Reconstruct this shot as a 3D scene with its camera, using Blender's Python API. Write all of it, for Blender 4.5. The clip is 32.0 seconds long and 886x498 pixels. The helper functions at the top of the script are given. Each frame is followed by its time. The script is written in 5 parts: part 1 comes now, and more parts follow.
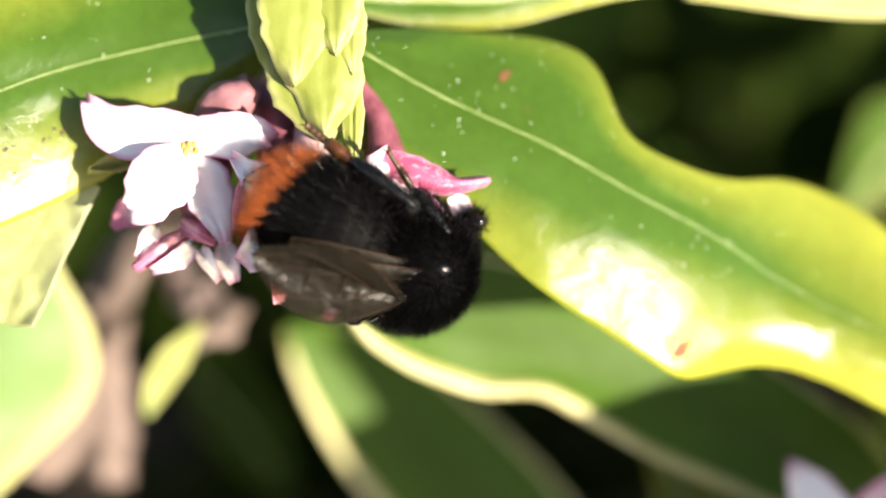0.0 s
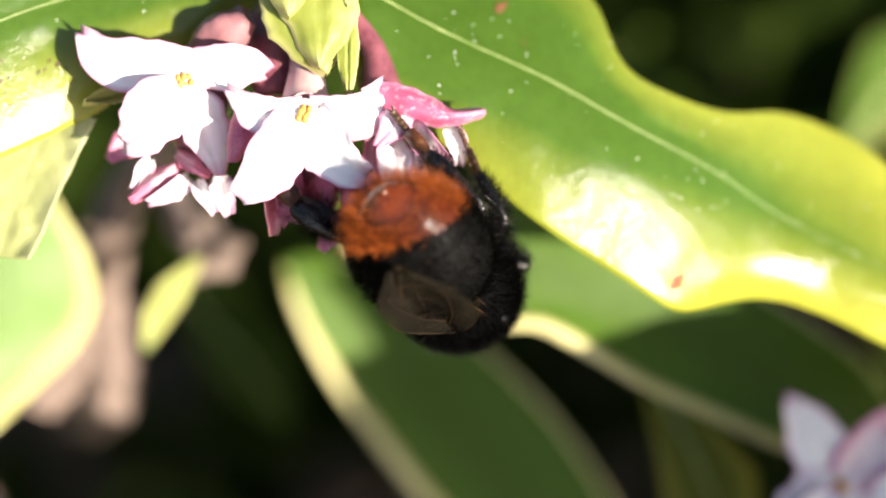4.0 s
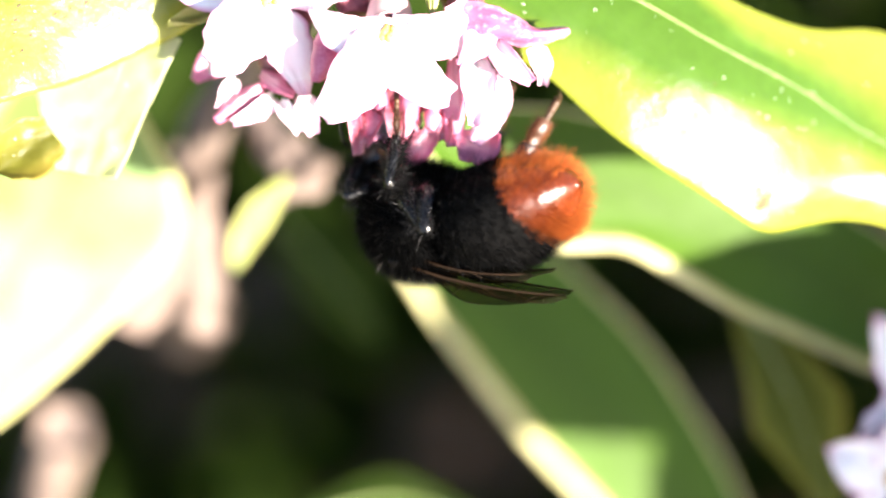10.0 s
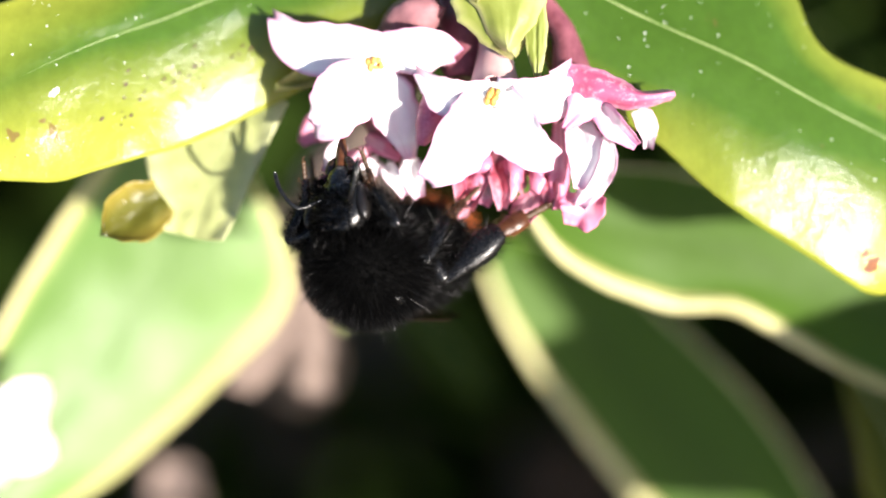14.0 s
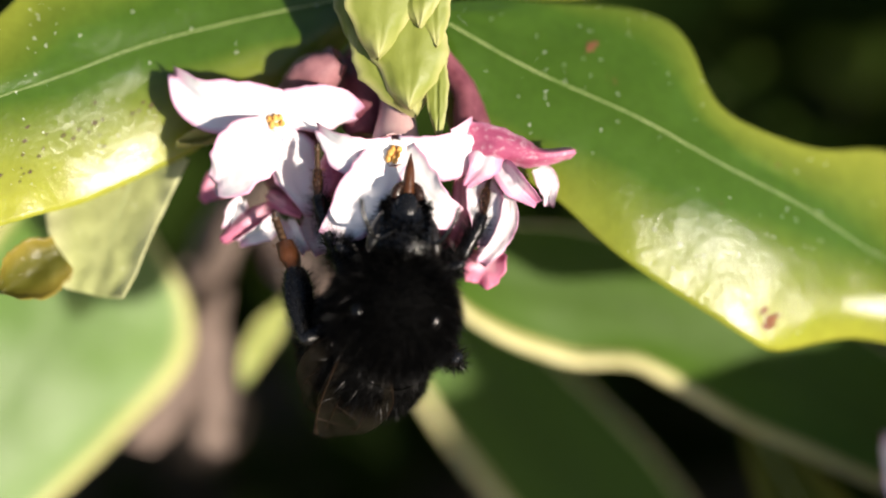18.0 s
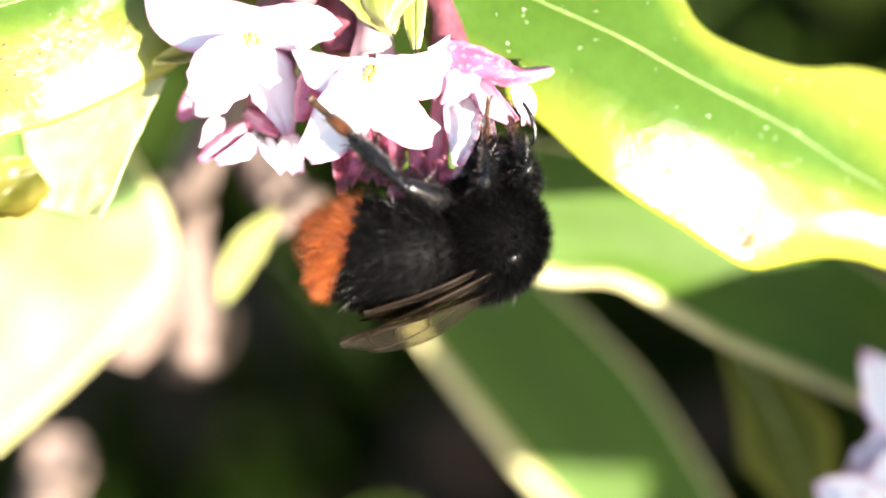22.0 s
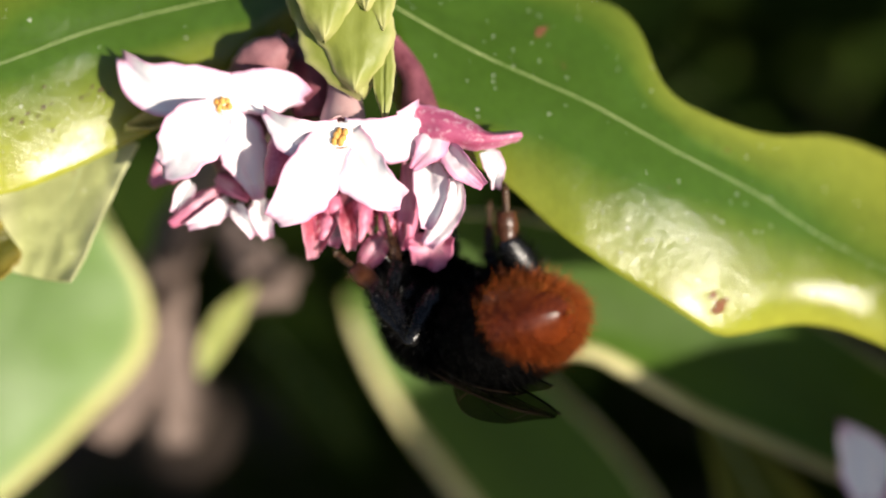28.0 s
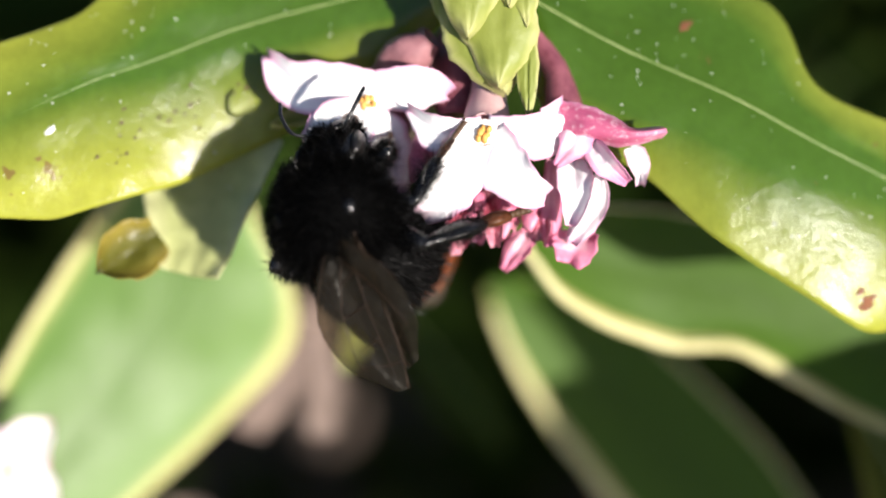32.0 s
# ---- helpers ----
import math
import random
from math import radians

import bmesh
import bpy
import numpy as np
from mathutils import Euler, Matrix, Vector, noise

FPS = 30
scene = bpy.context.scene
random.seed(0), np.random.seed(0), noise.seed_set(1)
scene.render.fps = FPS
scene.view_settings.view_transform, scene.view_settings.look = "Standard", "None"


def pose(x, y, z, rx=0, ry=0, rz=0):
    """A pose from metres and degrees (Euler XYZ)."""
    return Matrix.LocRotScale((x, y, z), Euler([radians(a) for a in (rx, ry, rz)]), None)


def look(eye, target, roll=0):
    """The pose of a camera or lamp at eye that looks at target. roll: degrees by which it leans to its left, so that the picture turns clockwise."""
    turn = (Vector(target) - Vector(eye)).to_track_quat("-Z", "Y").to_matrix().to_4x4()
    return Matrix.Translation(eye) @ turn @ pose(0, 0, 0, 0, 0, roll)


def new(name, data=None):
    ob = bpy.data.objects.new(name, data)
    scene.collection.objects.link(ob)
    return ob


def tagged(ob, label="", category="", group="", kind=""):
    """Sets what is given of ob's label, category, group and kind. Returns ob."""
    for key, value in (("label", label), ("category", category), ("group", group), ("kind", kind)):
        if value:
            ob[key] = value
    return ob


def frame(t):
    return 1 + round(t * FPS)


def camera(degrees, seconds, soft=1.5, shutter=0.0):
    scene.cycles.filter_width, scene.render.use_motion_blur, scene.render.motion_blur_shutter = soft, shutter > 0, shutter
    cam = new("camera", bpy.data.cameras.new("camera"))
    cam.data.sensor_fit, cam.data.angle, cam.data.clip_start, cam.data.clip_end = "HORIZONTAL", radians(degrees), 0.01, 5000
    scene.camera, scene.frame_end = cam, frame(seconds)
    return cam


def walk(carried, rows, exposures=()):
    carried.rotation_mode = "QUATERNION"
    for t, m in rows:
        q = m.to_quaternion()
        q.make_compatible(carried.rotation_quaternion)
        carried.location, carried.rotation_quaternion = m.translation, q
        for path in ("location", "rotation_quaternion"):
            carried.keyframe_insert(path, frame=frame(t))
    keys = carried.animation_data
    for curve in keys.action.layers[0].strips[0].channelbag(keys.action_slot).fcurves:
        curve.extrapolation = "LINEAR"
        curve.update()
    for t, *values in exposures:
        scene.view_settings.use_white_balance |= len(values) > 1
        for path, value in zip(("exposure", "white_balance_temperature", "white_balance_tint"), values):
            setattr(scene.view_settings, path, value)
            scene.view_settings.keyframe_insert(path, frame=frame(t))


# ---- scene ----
cam = camera(24, 32.0, soft=1.9, shutter=0.4)
# the view frame: x to the side, y away from the lens, z up the stem; the lens looks down on the shrub
TILT = 50
VIEW = pose(0, 0, 0.46, -TILT, 0, 0)
UNIT = 0.048          # mm per plan unit on the plane of the flowers
REACH = 177.0         # mm from the lens to that plane


def gaze(ex, ez, yaw, pitch):
    """A camera pose: the eye's offset in mm, yaw and pitch in degrees, in the view frame."""
    return VIEW @ pose(ex * 0.001, -REACH * 0.001, ez * 0.001, 0, 0, yaw) @ pose(0, 0, 0, 90 + pitch, 0, 0)


PATH = [
    (0.0, -4.0, -1.0, -3.118, 1.353), (0.5, -3.83, -1.08, -3.375, 1.519), (1.0, -3.67, -1.17, -3.586, 1.235), (1.5, -3.5, -1.25, -3.719, 0.41), 
    (2.0, -3.33, -1.33, -3.852, -0.291), (2.5, -3.17, -1.42, -3.783, -0.48), (3.0, -3.0, -1.5, -3.388, -0.438), (3.5, -2.83, -1.58, -3.132, -0.287), 
    (5.5, -2.17, -1.92, -1.57, -1.119), (6.0, -2.0, -2.0, -1.318, -2.016), (6.5, -1.9, -2.0, -1.18, -2.553), (7.0, -1.8, -2.0, -0.963, -2.599), 
    (7.5, -1.7, -2.0, -1.006, -2.23), (8.0, -1.6, -2.0, -0.956, -1.753), (8.5, -1.5, -2.0, -1.0, -1.46), (9.0, -1.4, -2.0, -1.153, -1.199), 
    (9.5, -1.3, -2.0, -0.936, -1.599), (10.0, -1.2, -2.0, -0.043, -2.396), (10.5, -1.1, -2.0, 0.807, -2.285), (11.0, -1.0, -2.0, 1.304, -1.79), 
    (11.5, -0.89, -1.78, 1.591, -1.29), (12.0, -0.78, -1.56, 1.813, -1.098), (12.5, -0.67, -1.33, 2.309, -1.214), (13.0, -0.56, -1.11, 2.897, -1.19), 
    (13.5, -0.44, -0.89, 3.148, -1.198), (15.5, 0.0, 0.0, 2.913, -0.576), (16.0, 0.0, 0.0, 2.745, -0.484), (16.5, 0.0, 0.0, 2.27, -0.053), 
    (17.0, 0.0, 0.0, 1.61, 0.595), (17.5, 0.0, 0.0, 0.915, 0.716), (18.0, 0.0, 0.0, 0.512, 0.265), (18.5, 0.0, 0.0, 0.371, -0.216), 
    (19.0, 0.0, 0.0, 0.0, 0.0), (19.5, 0.25, 0.17, -0.353, 0.286), (20.0, 0.5, 0.33, -0.319, -0.062), (20.5, 0.75, 0.5, 0.039, -0.75), 
    (21.0, 1.0, 0.67, 0.21, -1.422), (21.5, 1.25, 0.83, 0.196, -1.908), (22.0, 1.5, 1.0, 0.383, -2.285), (22.5, 2.0, 0.8, 0.684, -2.174), 
    (23.0, 2.5, 0.6, 0.832, -1.877), (23.5, 3.0, 0.4, 1.289, -1.426), (24.0, 3.5, 0.2, 1.436, -1.175), (24.5, 4.0, 0.0, 1.659, -1.203), 
    (26.5, 4.86, -2.29, 0.838, -0.808), (27.0, 5.07, -2.86, 0.941, -0.191), (27.5, 5.29, -3.43, 0.919, 0.581), (28.0, 5.5, -4.0, 0.834, 1.09), 
    (28.5, 5.44, -3.81, 1.062, 0.968), (29.0, 5.38, -3.62, 1.941, 0.772), (29.5, 5.31, -3.44, 2.943, 0.902), (30.0, 5.25, -3.25, 3.495, 1.123), 
    (30.5, 5.19, -3.06, 3.676, 1.296), (31.0, 5.12, -2.88, 3.811, 1.5), (31.5, 5.06, -2.69, 4.295, 0.761), (32.0, 5.0, -2.5, 4.627, 0.517),
]
walk(cam, [(t, gaze(a, b, c, d)) for t, a, b, c, d in PATH], exposures=[(0, 1.5, 7270, 14), (0.6, 1.32, 7270, 14), (1.5, 1.16, 7270, 14), (3.5, 1.41, 7270, 14), (5.5, 1.48, 7270, 14), (6, 1.88, 7120, 14), (7, 2.3, 6956, 14), (8.5, 2.18, 6913, 14), (9.3, 1.95, 6890, 14), (10, 2.42, 6870, 14), (11, 2.78, 6570, 14), (12, 1.55, 6570, 14), (13.5, 1.51, 6570, 14), (15.5, 0.63, 6570, 14), (17, 0.98, 6570, 14), (18, 0.58, 7020, 14), (19, 1.06, 7015, 14), (20, 0.86, 7010, 14), (21, 1.56, 7005, 14), (22.5, 2.4, 6998, 14), (24, 1.88, 6990, 14), (24.5, 1.73, 6988, 14), (26.5, 1.6, 6978, 14), (27, 1.6, 6975, 14), (28, 0.48, 6970, 14), (29, 0.51, 6570, 14), (30, 0.05, 6553, 14), (31, -0.4, 6537, 14), (31.5, -0.25, 6528, 14), (32, 0.73, 6520, 14)])
cam.data.dof.use_dof = True
cam.data.dof.focus_distance = 0.174
cam.data.dof.aperture_fstop = 8.0

# ---- light ----
SUN = VIEW.to_3x3() @ Vector((0.60, -0.76, -0.20)).normalized()
world = bpy.data.worlds.new("sky")
scene.world = world
world.use_nodes = True
sky = world.node_tree.nodes.new("ShaderNodeTexSky")
sky.sky_type, sky.sun_disc = "NISHITA", False
sky.sun_elevation = math.asin(SUN.z)
sky.sun_rotation = math.atan2(SUN.x, SUN.y)
background = world.node_tree.nodes["Background"]
background.inputs["Strength"].default_value = 0.075
world.node_tree.links.new(sky.outputs[0], background.inputs["Color"])
sun = new("sun", bpy.data.lights.new("sun", "SUN"))
sun.data.energy, sun.data.angle, sun.data.color = 5.0, radians(0.53), (1.0, 0.95, 0.86)
sun.matrix_basis = look(SUN * 3, (0, 0, 0))


# ---- materials ----
def shader(name, build):
    m = bpy.data.materials.new(name)
    m.use_nodes = True
    nt = m.node_tree
    build(nt, nt.nodes["Principled BSDF"])
    return m


def node(nt, kind, **sockets):
    n = nt.nodes.new("ShaderNode" + kind)
    for key, value in sockets.items():
        n.inputs[key.replace("_", " ")].default_value = value
    return n


def noise_of(nt, scale, detail=4, rough=0.55):
    co = nt.nodes.new("ShaderNodeTexCoord")
    n = node(nt, "TexNoise", Scale=scale, Detail=detail, Roughness=rough)
    nt.links.new(co.outputs["Object"], n.inputs["Vector"])
    return n.outputs["Fac"]


def ramp(nt, fac, *stops):
    r = nt.nodes.new("ShaderNodeValToRGB")
    els = r.color_ramp.elements
    while len(els) < len(stops):
        els.new(0.5)
    for e, (p, c) in zip(els, stops):
        e.position, e.color = p, (*c, 1) if len(c) == 3 else c
    nt.links.new(fac, r.inputs["Fac"])
    return r.outputs["Color"]


def math_of(nt, op, a, b):
    n = nt.nodes.new("ShaderNodeMath")
    n.operation = op
    for i, v in enumerate((a, b)):
        if isinstance(v, (int, float)):
            n.inputs[i].default_value = v
        else:
            nt.links.new(v, n.inputs[i])
    return n.outputs[0]


def mix_of(nt, fac, a, b, mode="MIX"):
    n = nt.nodes.new("ShaderNodeMix")
    n.data_type, n.blend_type = "RGBA", mode
    for sock, v in ((n.inputs[0], fac), (n.inputs[6], a), (n.inputs[7], b)):
        if isinstance(v, (int, float)):
            sock.default_value = v
        elif isinstance(v, tuple):
            sock.default_value = (*v, 1)
        else:
            nt.links.new(v, sock)
    return n.outputs[2]


def bump_of(nt, b, height, strength=0.3, distance=0.0002):
    n = node(nt, "Bump", Strength=strength, Distance=distance)
    nt.links.new(height, n.inputs["Height"])
    nt.links.new(n.outputs[0], b.inputs["Normal"])


def uv_of(nt):
    u = nt.nodes.new("ShaderNodeUVMap")
    sep = nt.nodes.new("ShaderNodeSeparateXYZ")
    nt.links.new(u.outputs[0], sep.inputs[0])
    return sep.outputs[0], sep.outputs[1]


def thin(nt, b, colour, amount):
    """Lets some light through a thin blade or petal."""
    tr = nt.nodes.new("ShaderNodeBsdfTranslucent")
    if isinstance(colour, tuple):
        tr.inputs[0].default_value = (*colour, 1)
    else:
        nt.links.new(colour, tr.inputs[0])
    mx = nt.nodes.new("ShaderNodeMixShader")
    mx.inputs[0].default_value = amount
    nt.links.new(b.outputs[0], mx.inputs[1])
    nt.links.new(tr.outputs[0], mx.inputs[2])
    nt.links.new(mx.outputs[0], nt.nodes["Material Output"].inputs[0])


def leaf_shader(name, green, margin, start, gloss=0.3, spec=0.5, specks=True, tipward=0.0, wide=0.55, blotch=0.4, veins=0.08, bias=0.0):
    """Green blade whose margin (uv x near 0 and 1) fades to yellow; veins fan out from the midrib."""
    def build(nt, b):
        u, v = uv_of(nt)
        side = math_of(nt, "MULTIPLY", math_of(nt, "ABSOLUTE", math_of(nt, "SUBTRACT", u, 0.5), 0.0), 2.0)
        blot = noise_of(nt, 60, 3)
        edge = math_of(nt, "ADD", side, math_of(nt, "MULTIPLY", math_of(nt, "SUBTRACT", blot, 0.5), blotch))
        edge = math_of(nt, "ADD", edge, math_of(nt, "MULTIPLY", v, tipward))
        edge = math_of(nt, "ADD", edge, math_of(nt, "MULTIPLY", math_of(nt, "SUBTRACT", u, 0.5), bias))
        mid = tuple((g + m) / 2 for g, m in zip(green, margin))
        dark = tuple(0.8 * g for g in green)
        base = ramp(nt, math_of(nt, "MULTIPLY", edge, 0.4), (0.0, dark), (0.4 * start, green), (0.4 * (start + wide * 0.5), mid), (0.4 * (start + wide), margin))
        # side veins
        slant = math_of(nt, "SUBTRACT", math_of(nt, "MULTIPLY", v, 11.0), math_of(nt, "MULTIPLY", side, 2.6))
        wob = math_of(nt, "ADD", slant, math_of(nt, "MULTIPLY", noise_of(nt, 90, 2), 1.1))
        saw = math_of(nt, "ABSOLUTE", math_of(nt, "SUBTRACT", math_of(nt, "FRACT", wob, 0.0), 0.5), 0.0)
        vein = ramp(nt, saw, (0.0, (1, 1, 1)), (0.045, (0, 0, 0)))
        base = mix_of(nt, math_of(nt, "MULTIPLY", vein, veins), base, tuple(min(1, 1.6 * g + 0.05) for g in green))
        fine = noise_of(nt, 900, 4, 0.6)
        base = mix_of(nt, 0.35, base, ramp(nt, fine, (0.3, (0.55, 0.55, 0.5)), (0.7, (1, 1, 1))), "MULTIPLY")
        if specks:
            cells = node(nt, "TexVoronoi", Scale=1300.0)
            co = nt.nodes.new("ShaderNodeTexCoord")
            nt.links.new(co.outputs["Object"], cells.inputs["Vector"])
            pick = nt.nodes.new("ShaderNodeSeparateColor")
            nt.links.new(cells.outputs["Color"], pick.inputs[0])
            size = math_of(nt, "ADD", 0.035, math_of(nt, "MULTIPLY", pick.outputs[1], 0.09))
            dust = math_of(nt, "MULTIPLY", math_of(nt, "LESS_THAN", cells.outputs["Distance"], size), math_of(nt, "GREATER_THAN", pick.outputs[0], blot))
            base = mix_of(nt, math_of(nt, "MULTIPLY", dust, 0.9), base, (0.84, 0.84, 0.74))
            scab = ramp(nt, noise_of(nt, 210, 3, 0.7), (0.70, (0, 0, 0)), (0.73, (1, 1, 1)))
            base = mix_of(nt, math_of(nt, "MULTIPLY", scab, 0.75), base, (0.16, 0.08, 0.03))
        nt.links.new(base, b.inputs["Base Color"])
        rough = math_of(nt, "ADD", gloss, math_of(nt, "MULTIPLY", noise_of(nt, 240, 4), 0.2))
        nt.links.new(rough, b.inputs["Roughness"])
        b.inputs["Specular IOR Level"].default_value = spec
        h = math_of(nt, "ADD", math_of(nt, "MULTIPLY", noise_of(nt, 560, 6, 0.7), 0.9), math_of(nt, "MULTIPLY", vein, -2.0 * veins))
        bump_of(nt, b, h, 0.45, 0.0003)
        thin(nt, b, base, 0.22)
    return shader(name, build)


def plain_shader(name, a, c, scale, rough=0.5, bump=0.2, clear=0.0, spec=0.5, dist=0.0002):
    def build(nt, b):
        n1, n2 = noise_of(nt, scale, 4), noise_of(nt, scale * 7, 4, 0.65)
        both = math_of(nt, "ADD", math_of(nt, "MULTIPLY", n1, 0.65), math_of(nt, "MULTIPLY", n2, 0.35))
        nt.links.new(ramp(nt, both, (0.32, a), (0.68, c)), b.inputs["Base Color"])
        nt.links.new(math_of(nt, "ADD", rough, math_of(nt, "MULTIPLY", math_of(nt, "SUBTRACT", n2, 0.5), 0.3)), b.inputs["Roughness"])
        b.inputs["Specular IOR Level"].default_value = spec
        b.inputs["Coat Weight"].default_value = clear
        bump_of(nt, b, both, bump, dist)
    return shader(name, build)


def petal_shader(name, base_c, edge_c, tip_c, at, through_amount=0.08, dusty=0.0):
    """Waxy petal: pale blade with a coloured rim and tip; uv x runs across, uv y from base to tip."""
    def build(nt, b):
        u, v = uv_of(nt)
        side = math_of(nt, "MULTIPLY", math_of(nt, "ABSOLUTE", math_of(nt, "SUBTRACT", u, 0.5), 0.0), 2.0)
        far = math_of(nt, "MAXIMUM", side, math_of(nt, "MULTIPLY", v, 0.97))
        far = math_of(nt, "ADD", far, math_of(nt, "MULTIPLY", math_of(nt, "SUBTRACT", noise_of(nt, 260, 3), 0.5), 0.22))
        c = ramp(nt, far, (0.0, base_c), (at, base_c), (min(0.99, at + 0.1), edge_c), (1.0, tip_c))
        streak = noise_of(nt, 700, 4, 0.6)
        c = mix_of(nt, 0.15, c, ramp(nt, streak, (0.3, (0.82, 0.78, 0.80)), (0.7, (1, 1, 1))), "MULTIPLY")
        if dusty:
            grain = ramp(nt, noise_of(nt, 1500, 3, 0.7), (0.52, (0, 0, 0)), (0.66, (1, 1, 1)))
            c = mix_of(nt, math_of(nt, "MULTIPLY", grain, dusty), c, (0.86, 0.74, 0.78))
        nt.links.new(c, b.inputs["Base Color"])
        b.inputs["Roughness"].default_value = 0.5
        b.inputs["Subsurface Weight"].default_value = 0.0
        bump_of(nt, b, math_of(nt, "ADD", streak, noise_of(nt, 2600, 3)), 0.25, 0.00012)
        thin(nt, b, c, through_amount)
    return shader(name, build)


def fur_shader(name, a, c, rough, spec):
    def build(nt, b):
        g = nt.nodes.new("ShaderNodeNewGeometry")
        nt.links.new(ramp(nt, g.outputs["Random Per Island"], (0.0, a), (1.0, c)), b.inputs["Base Color"])
        b.inputs["Roughness"].default_value = rough
        b.inputs["Specular IOR Level"].default_value = spec
    return shader(name, build)


def wing_shader():
    def build(nt, b):
        b.inputs["Base Color"].default_value = (0.030, 0.026, 0.020, 1)
        b.inputs["Roughness"].default_value = 0.38
        b.inputs["Specular IOR Level"].default_value = 0.3
        bump_of(nt, b, noise_of(nt, 420, 2), 0.8, 0.0008)
        tr = nt.nodes.new("ShaderNodeBsdfTransparent")
        tr.inputs[0].default_value = (0.70, 0.67, 0.58, 1)
        mx = nt.nodes.new("ShaderNodeMixShader")
        nt.links.new(math_of(nt, "ADD", 0.10, math_of(nt, "MULTIPLY", noise_of(nt, 220, 3), 0.30)), mx.inputs[0])
        nt.links.new(tr.outputs[0], mx.inputs[1])
        nt.links.new(b.outputs[0], mx.inputs[2])
        nt.links.new(mx.outputs[0], nt.nodes["Material Output"].inputs[0])
    return shader("wing_membrane", build)


LEAF = leaf_shader("leaf_green", (0.060, 0.132, 0.013), (0.39, 0.41, 0.050), 0.85, 0.10, tipward=1.4, wide=1.1, veins=0.02, bias=0.3)
LEAF_TWO = leaf_shader("leaf_green_other", (0.060, 0.132, 0.013), (0.39, 0.41, 0.050), 0.60, 0.10, tipward=0.9, wide=1.1, veins=0.02, bias=-0.5)
CREAM = plain_shader("leaf_rim", (0.50, 0.47, 0.20), (0.70, 0.65, 0.34), 300, 0.45)
LEAF_BACK = leaf_shader("leaf_underside", (0.50, 0.54, 0.22), (0.66, 0.66, 0.36), 0.6, 0.42, veins=0.015)
LEAF_CURL = leaf_shader("leaf_curled_tip", (0.12, 0.12, 0.015), (0.30, 0.24, 0.04), 0.4, 0.3)
# less cream on one side, standing in for shade on that margin
LEAF_FAR = leaf_shader("leaf_cream_margin", (0.068, 0.145, 0.012), (0.60, 0.54, 0.22), 0.86, 0.45, 0.22, False, wide=0.10, blotch=0.10, veins=0.02, bias=0.15)
# sunlight put into the colour: a lighter copy of the leaf green
LEAF_SUN_TONE = leaf_shader("leaf_painted_sun", (0.125, 0.25, 0.036), (0.56, 0.56, 0.20), 0.84, 0.40, 0.7, False, wide=0.14, blotch=0.12, veins=0.02)
# shade put into the colour: a much darker copy of the leaf green
LEAF_SHADE = leaf_shader("leaf_painted_shade", (0.022, 0.045, 0.007), (0.07, 0.09, 0.015), 0.7, 0.7, 0.04, False)
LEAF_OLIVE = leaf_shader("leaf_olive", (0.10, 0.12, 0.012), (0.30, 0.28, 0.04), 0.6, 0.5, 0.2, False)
YOUNG = leaf_shader("leaf_young", (0.40, 0.46, 0.11), (0.62, 0.62, 0.24), 0.3, 0.38, 0.4, False)
RIB = plain_shader("midrib", (0.15, 0.23, 0.05), (0.42, 0.47, 0.21), 420, 0.42)
BRACT_STEM = plain_shader("shoot_stem", (0.24, 0.30, 0.08), (0.40, 0.42, 0.16), 300, 0.45)
BRACT = petal_shader("bract", (0.22, 0.26, 0.045), (0.30, 0.33, 0.085), (0.45, 0.44, 0.18), 0.72, 0.12)
WHITE = petal_shader("petal_face", (0.93, 0.915, 0.92), (0.83, 0.66, 0.74), (0.66, 0.30, 0.47), 0.775)
BLUSH = petal_shader("petal_blush", (0.78, 0.66, 0.70), (0.72, 0.42, 0.54), (0.62, 0.22, 0.38), 0.55)
PINK = petal_shader("petal_back", (0.78, 0.41, 0.49), (0.70, 0.26, 0.37), (0.62, 0.17, 0.29), 0.5)
MAGENTA = petal_shader("petal_magenta", (0.46, 0.095, 0.19), (0.42, 0.075, 0.16), (0.62, 0.23, 0.36), 0.55, 0.1, dusty=0.35)
WINE = petal_shader("petal_wine", (0.42, 0.07, 0.11), (0.50, 0.12, 0.18), (0.60, 0.26, 0.33), 0.6, 0.1, dusty=0.3)
TUBE = plain_shader("floral_tube", (0.11, 0.025, 0.04), (0.31, 0.105, 0.13), 380, 0.40, 0.25)
TUBE_PALE = plain_shader("floral_tube_pale", (0.56, 0.30, 0.32), (0.70, 0.50, 0.46), 160, 0.45, 0.25)
TUBE_DUST = plain_shader("floral_tube_dusty", (0.13, 0.040, 0.052), (0.38, 0.18, 0.19), 160, 0.42, 0.25)
BUDPINK = plain_shader("pink_bud", (0.46, 0.08, 0.17), (0.72, 0.30, 0.40), 400, 0.4, 0.3)
SCAB_DARK = plain_shader("dark_scab", (0.05, 0.032, 0.018), (0.14, 0.09, 0.05), 2500, 0.85, 0.6)
SCAB = plain_shader("dry_spot", (0.10, 0.036, 0.013), (0.24, 0.09, 0.035), 2500, 0.8, 0.5)
FLAKE = plain_shader("white_flake", (0.6, 0.6, 0.56), (0.8, 0.8, 0.78), 2500, 0.8, 0.4)
THROAT = plain_shader("flower_throat", (0.80, 0.78, 0.74), (0.90, 0.88, 0.86), 600, 0.5, 0.2)
ANTHER = plain_shader("anther", (0.50, 0.21, 0.03), (0.76, 0.44, 0.12), 900, 0.7, 0.4)
BARK = plain_shader("bark", (0.062, 0.043, 0.034), (0.29, 0.215, 0.18), 80, 0.8, 0.8, dist=0.001)
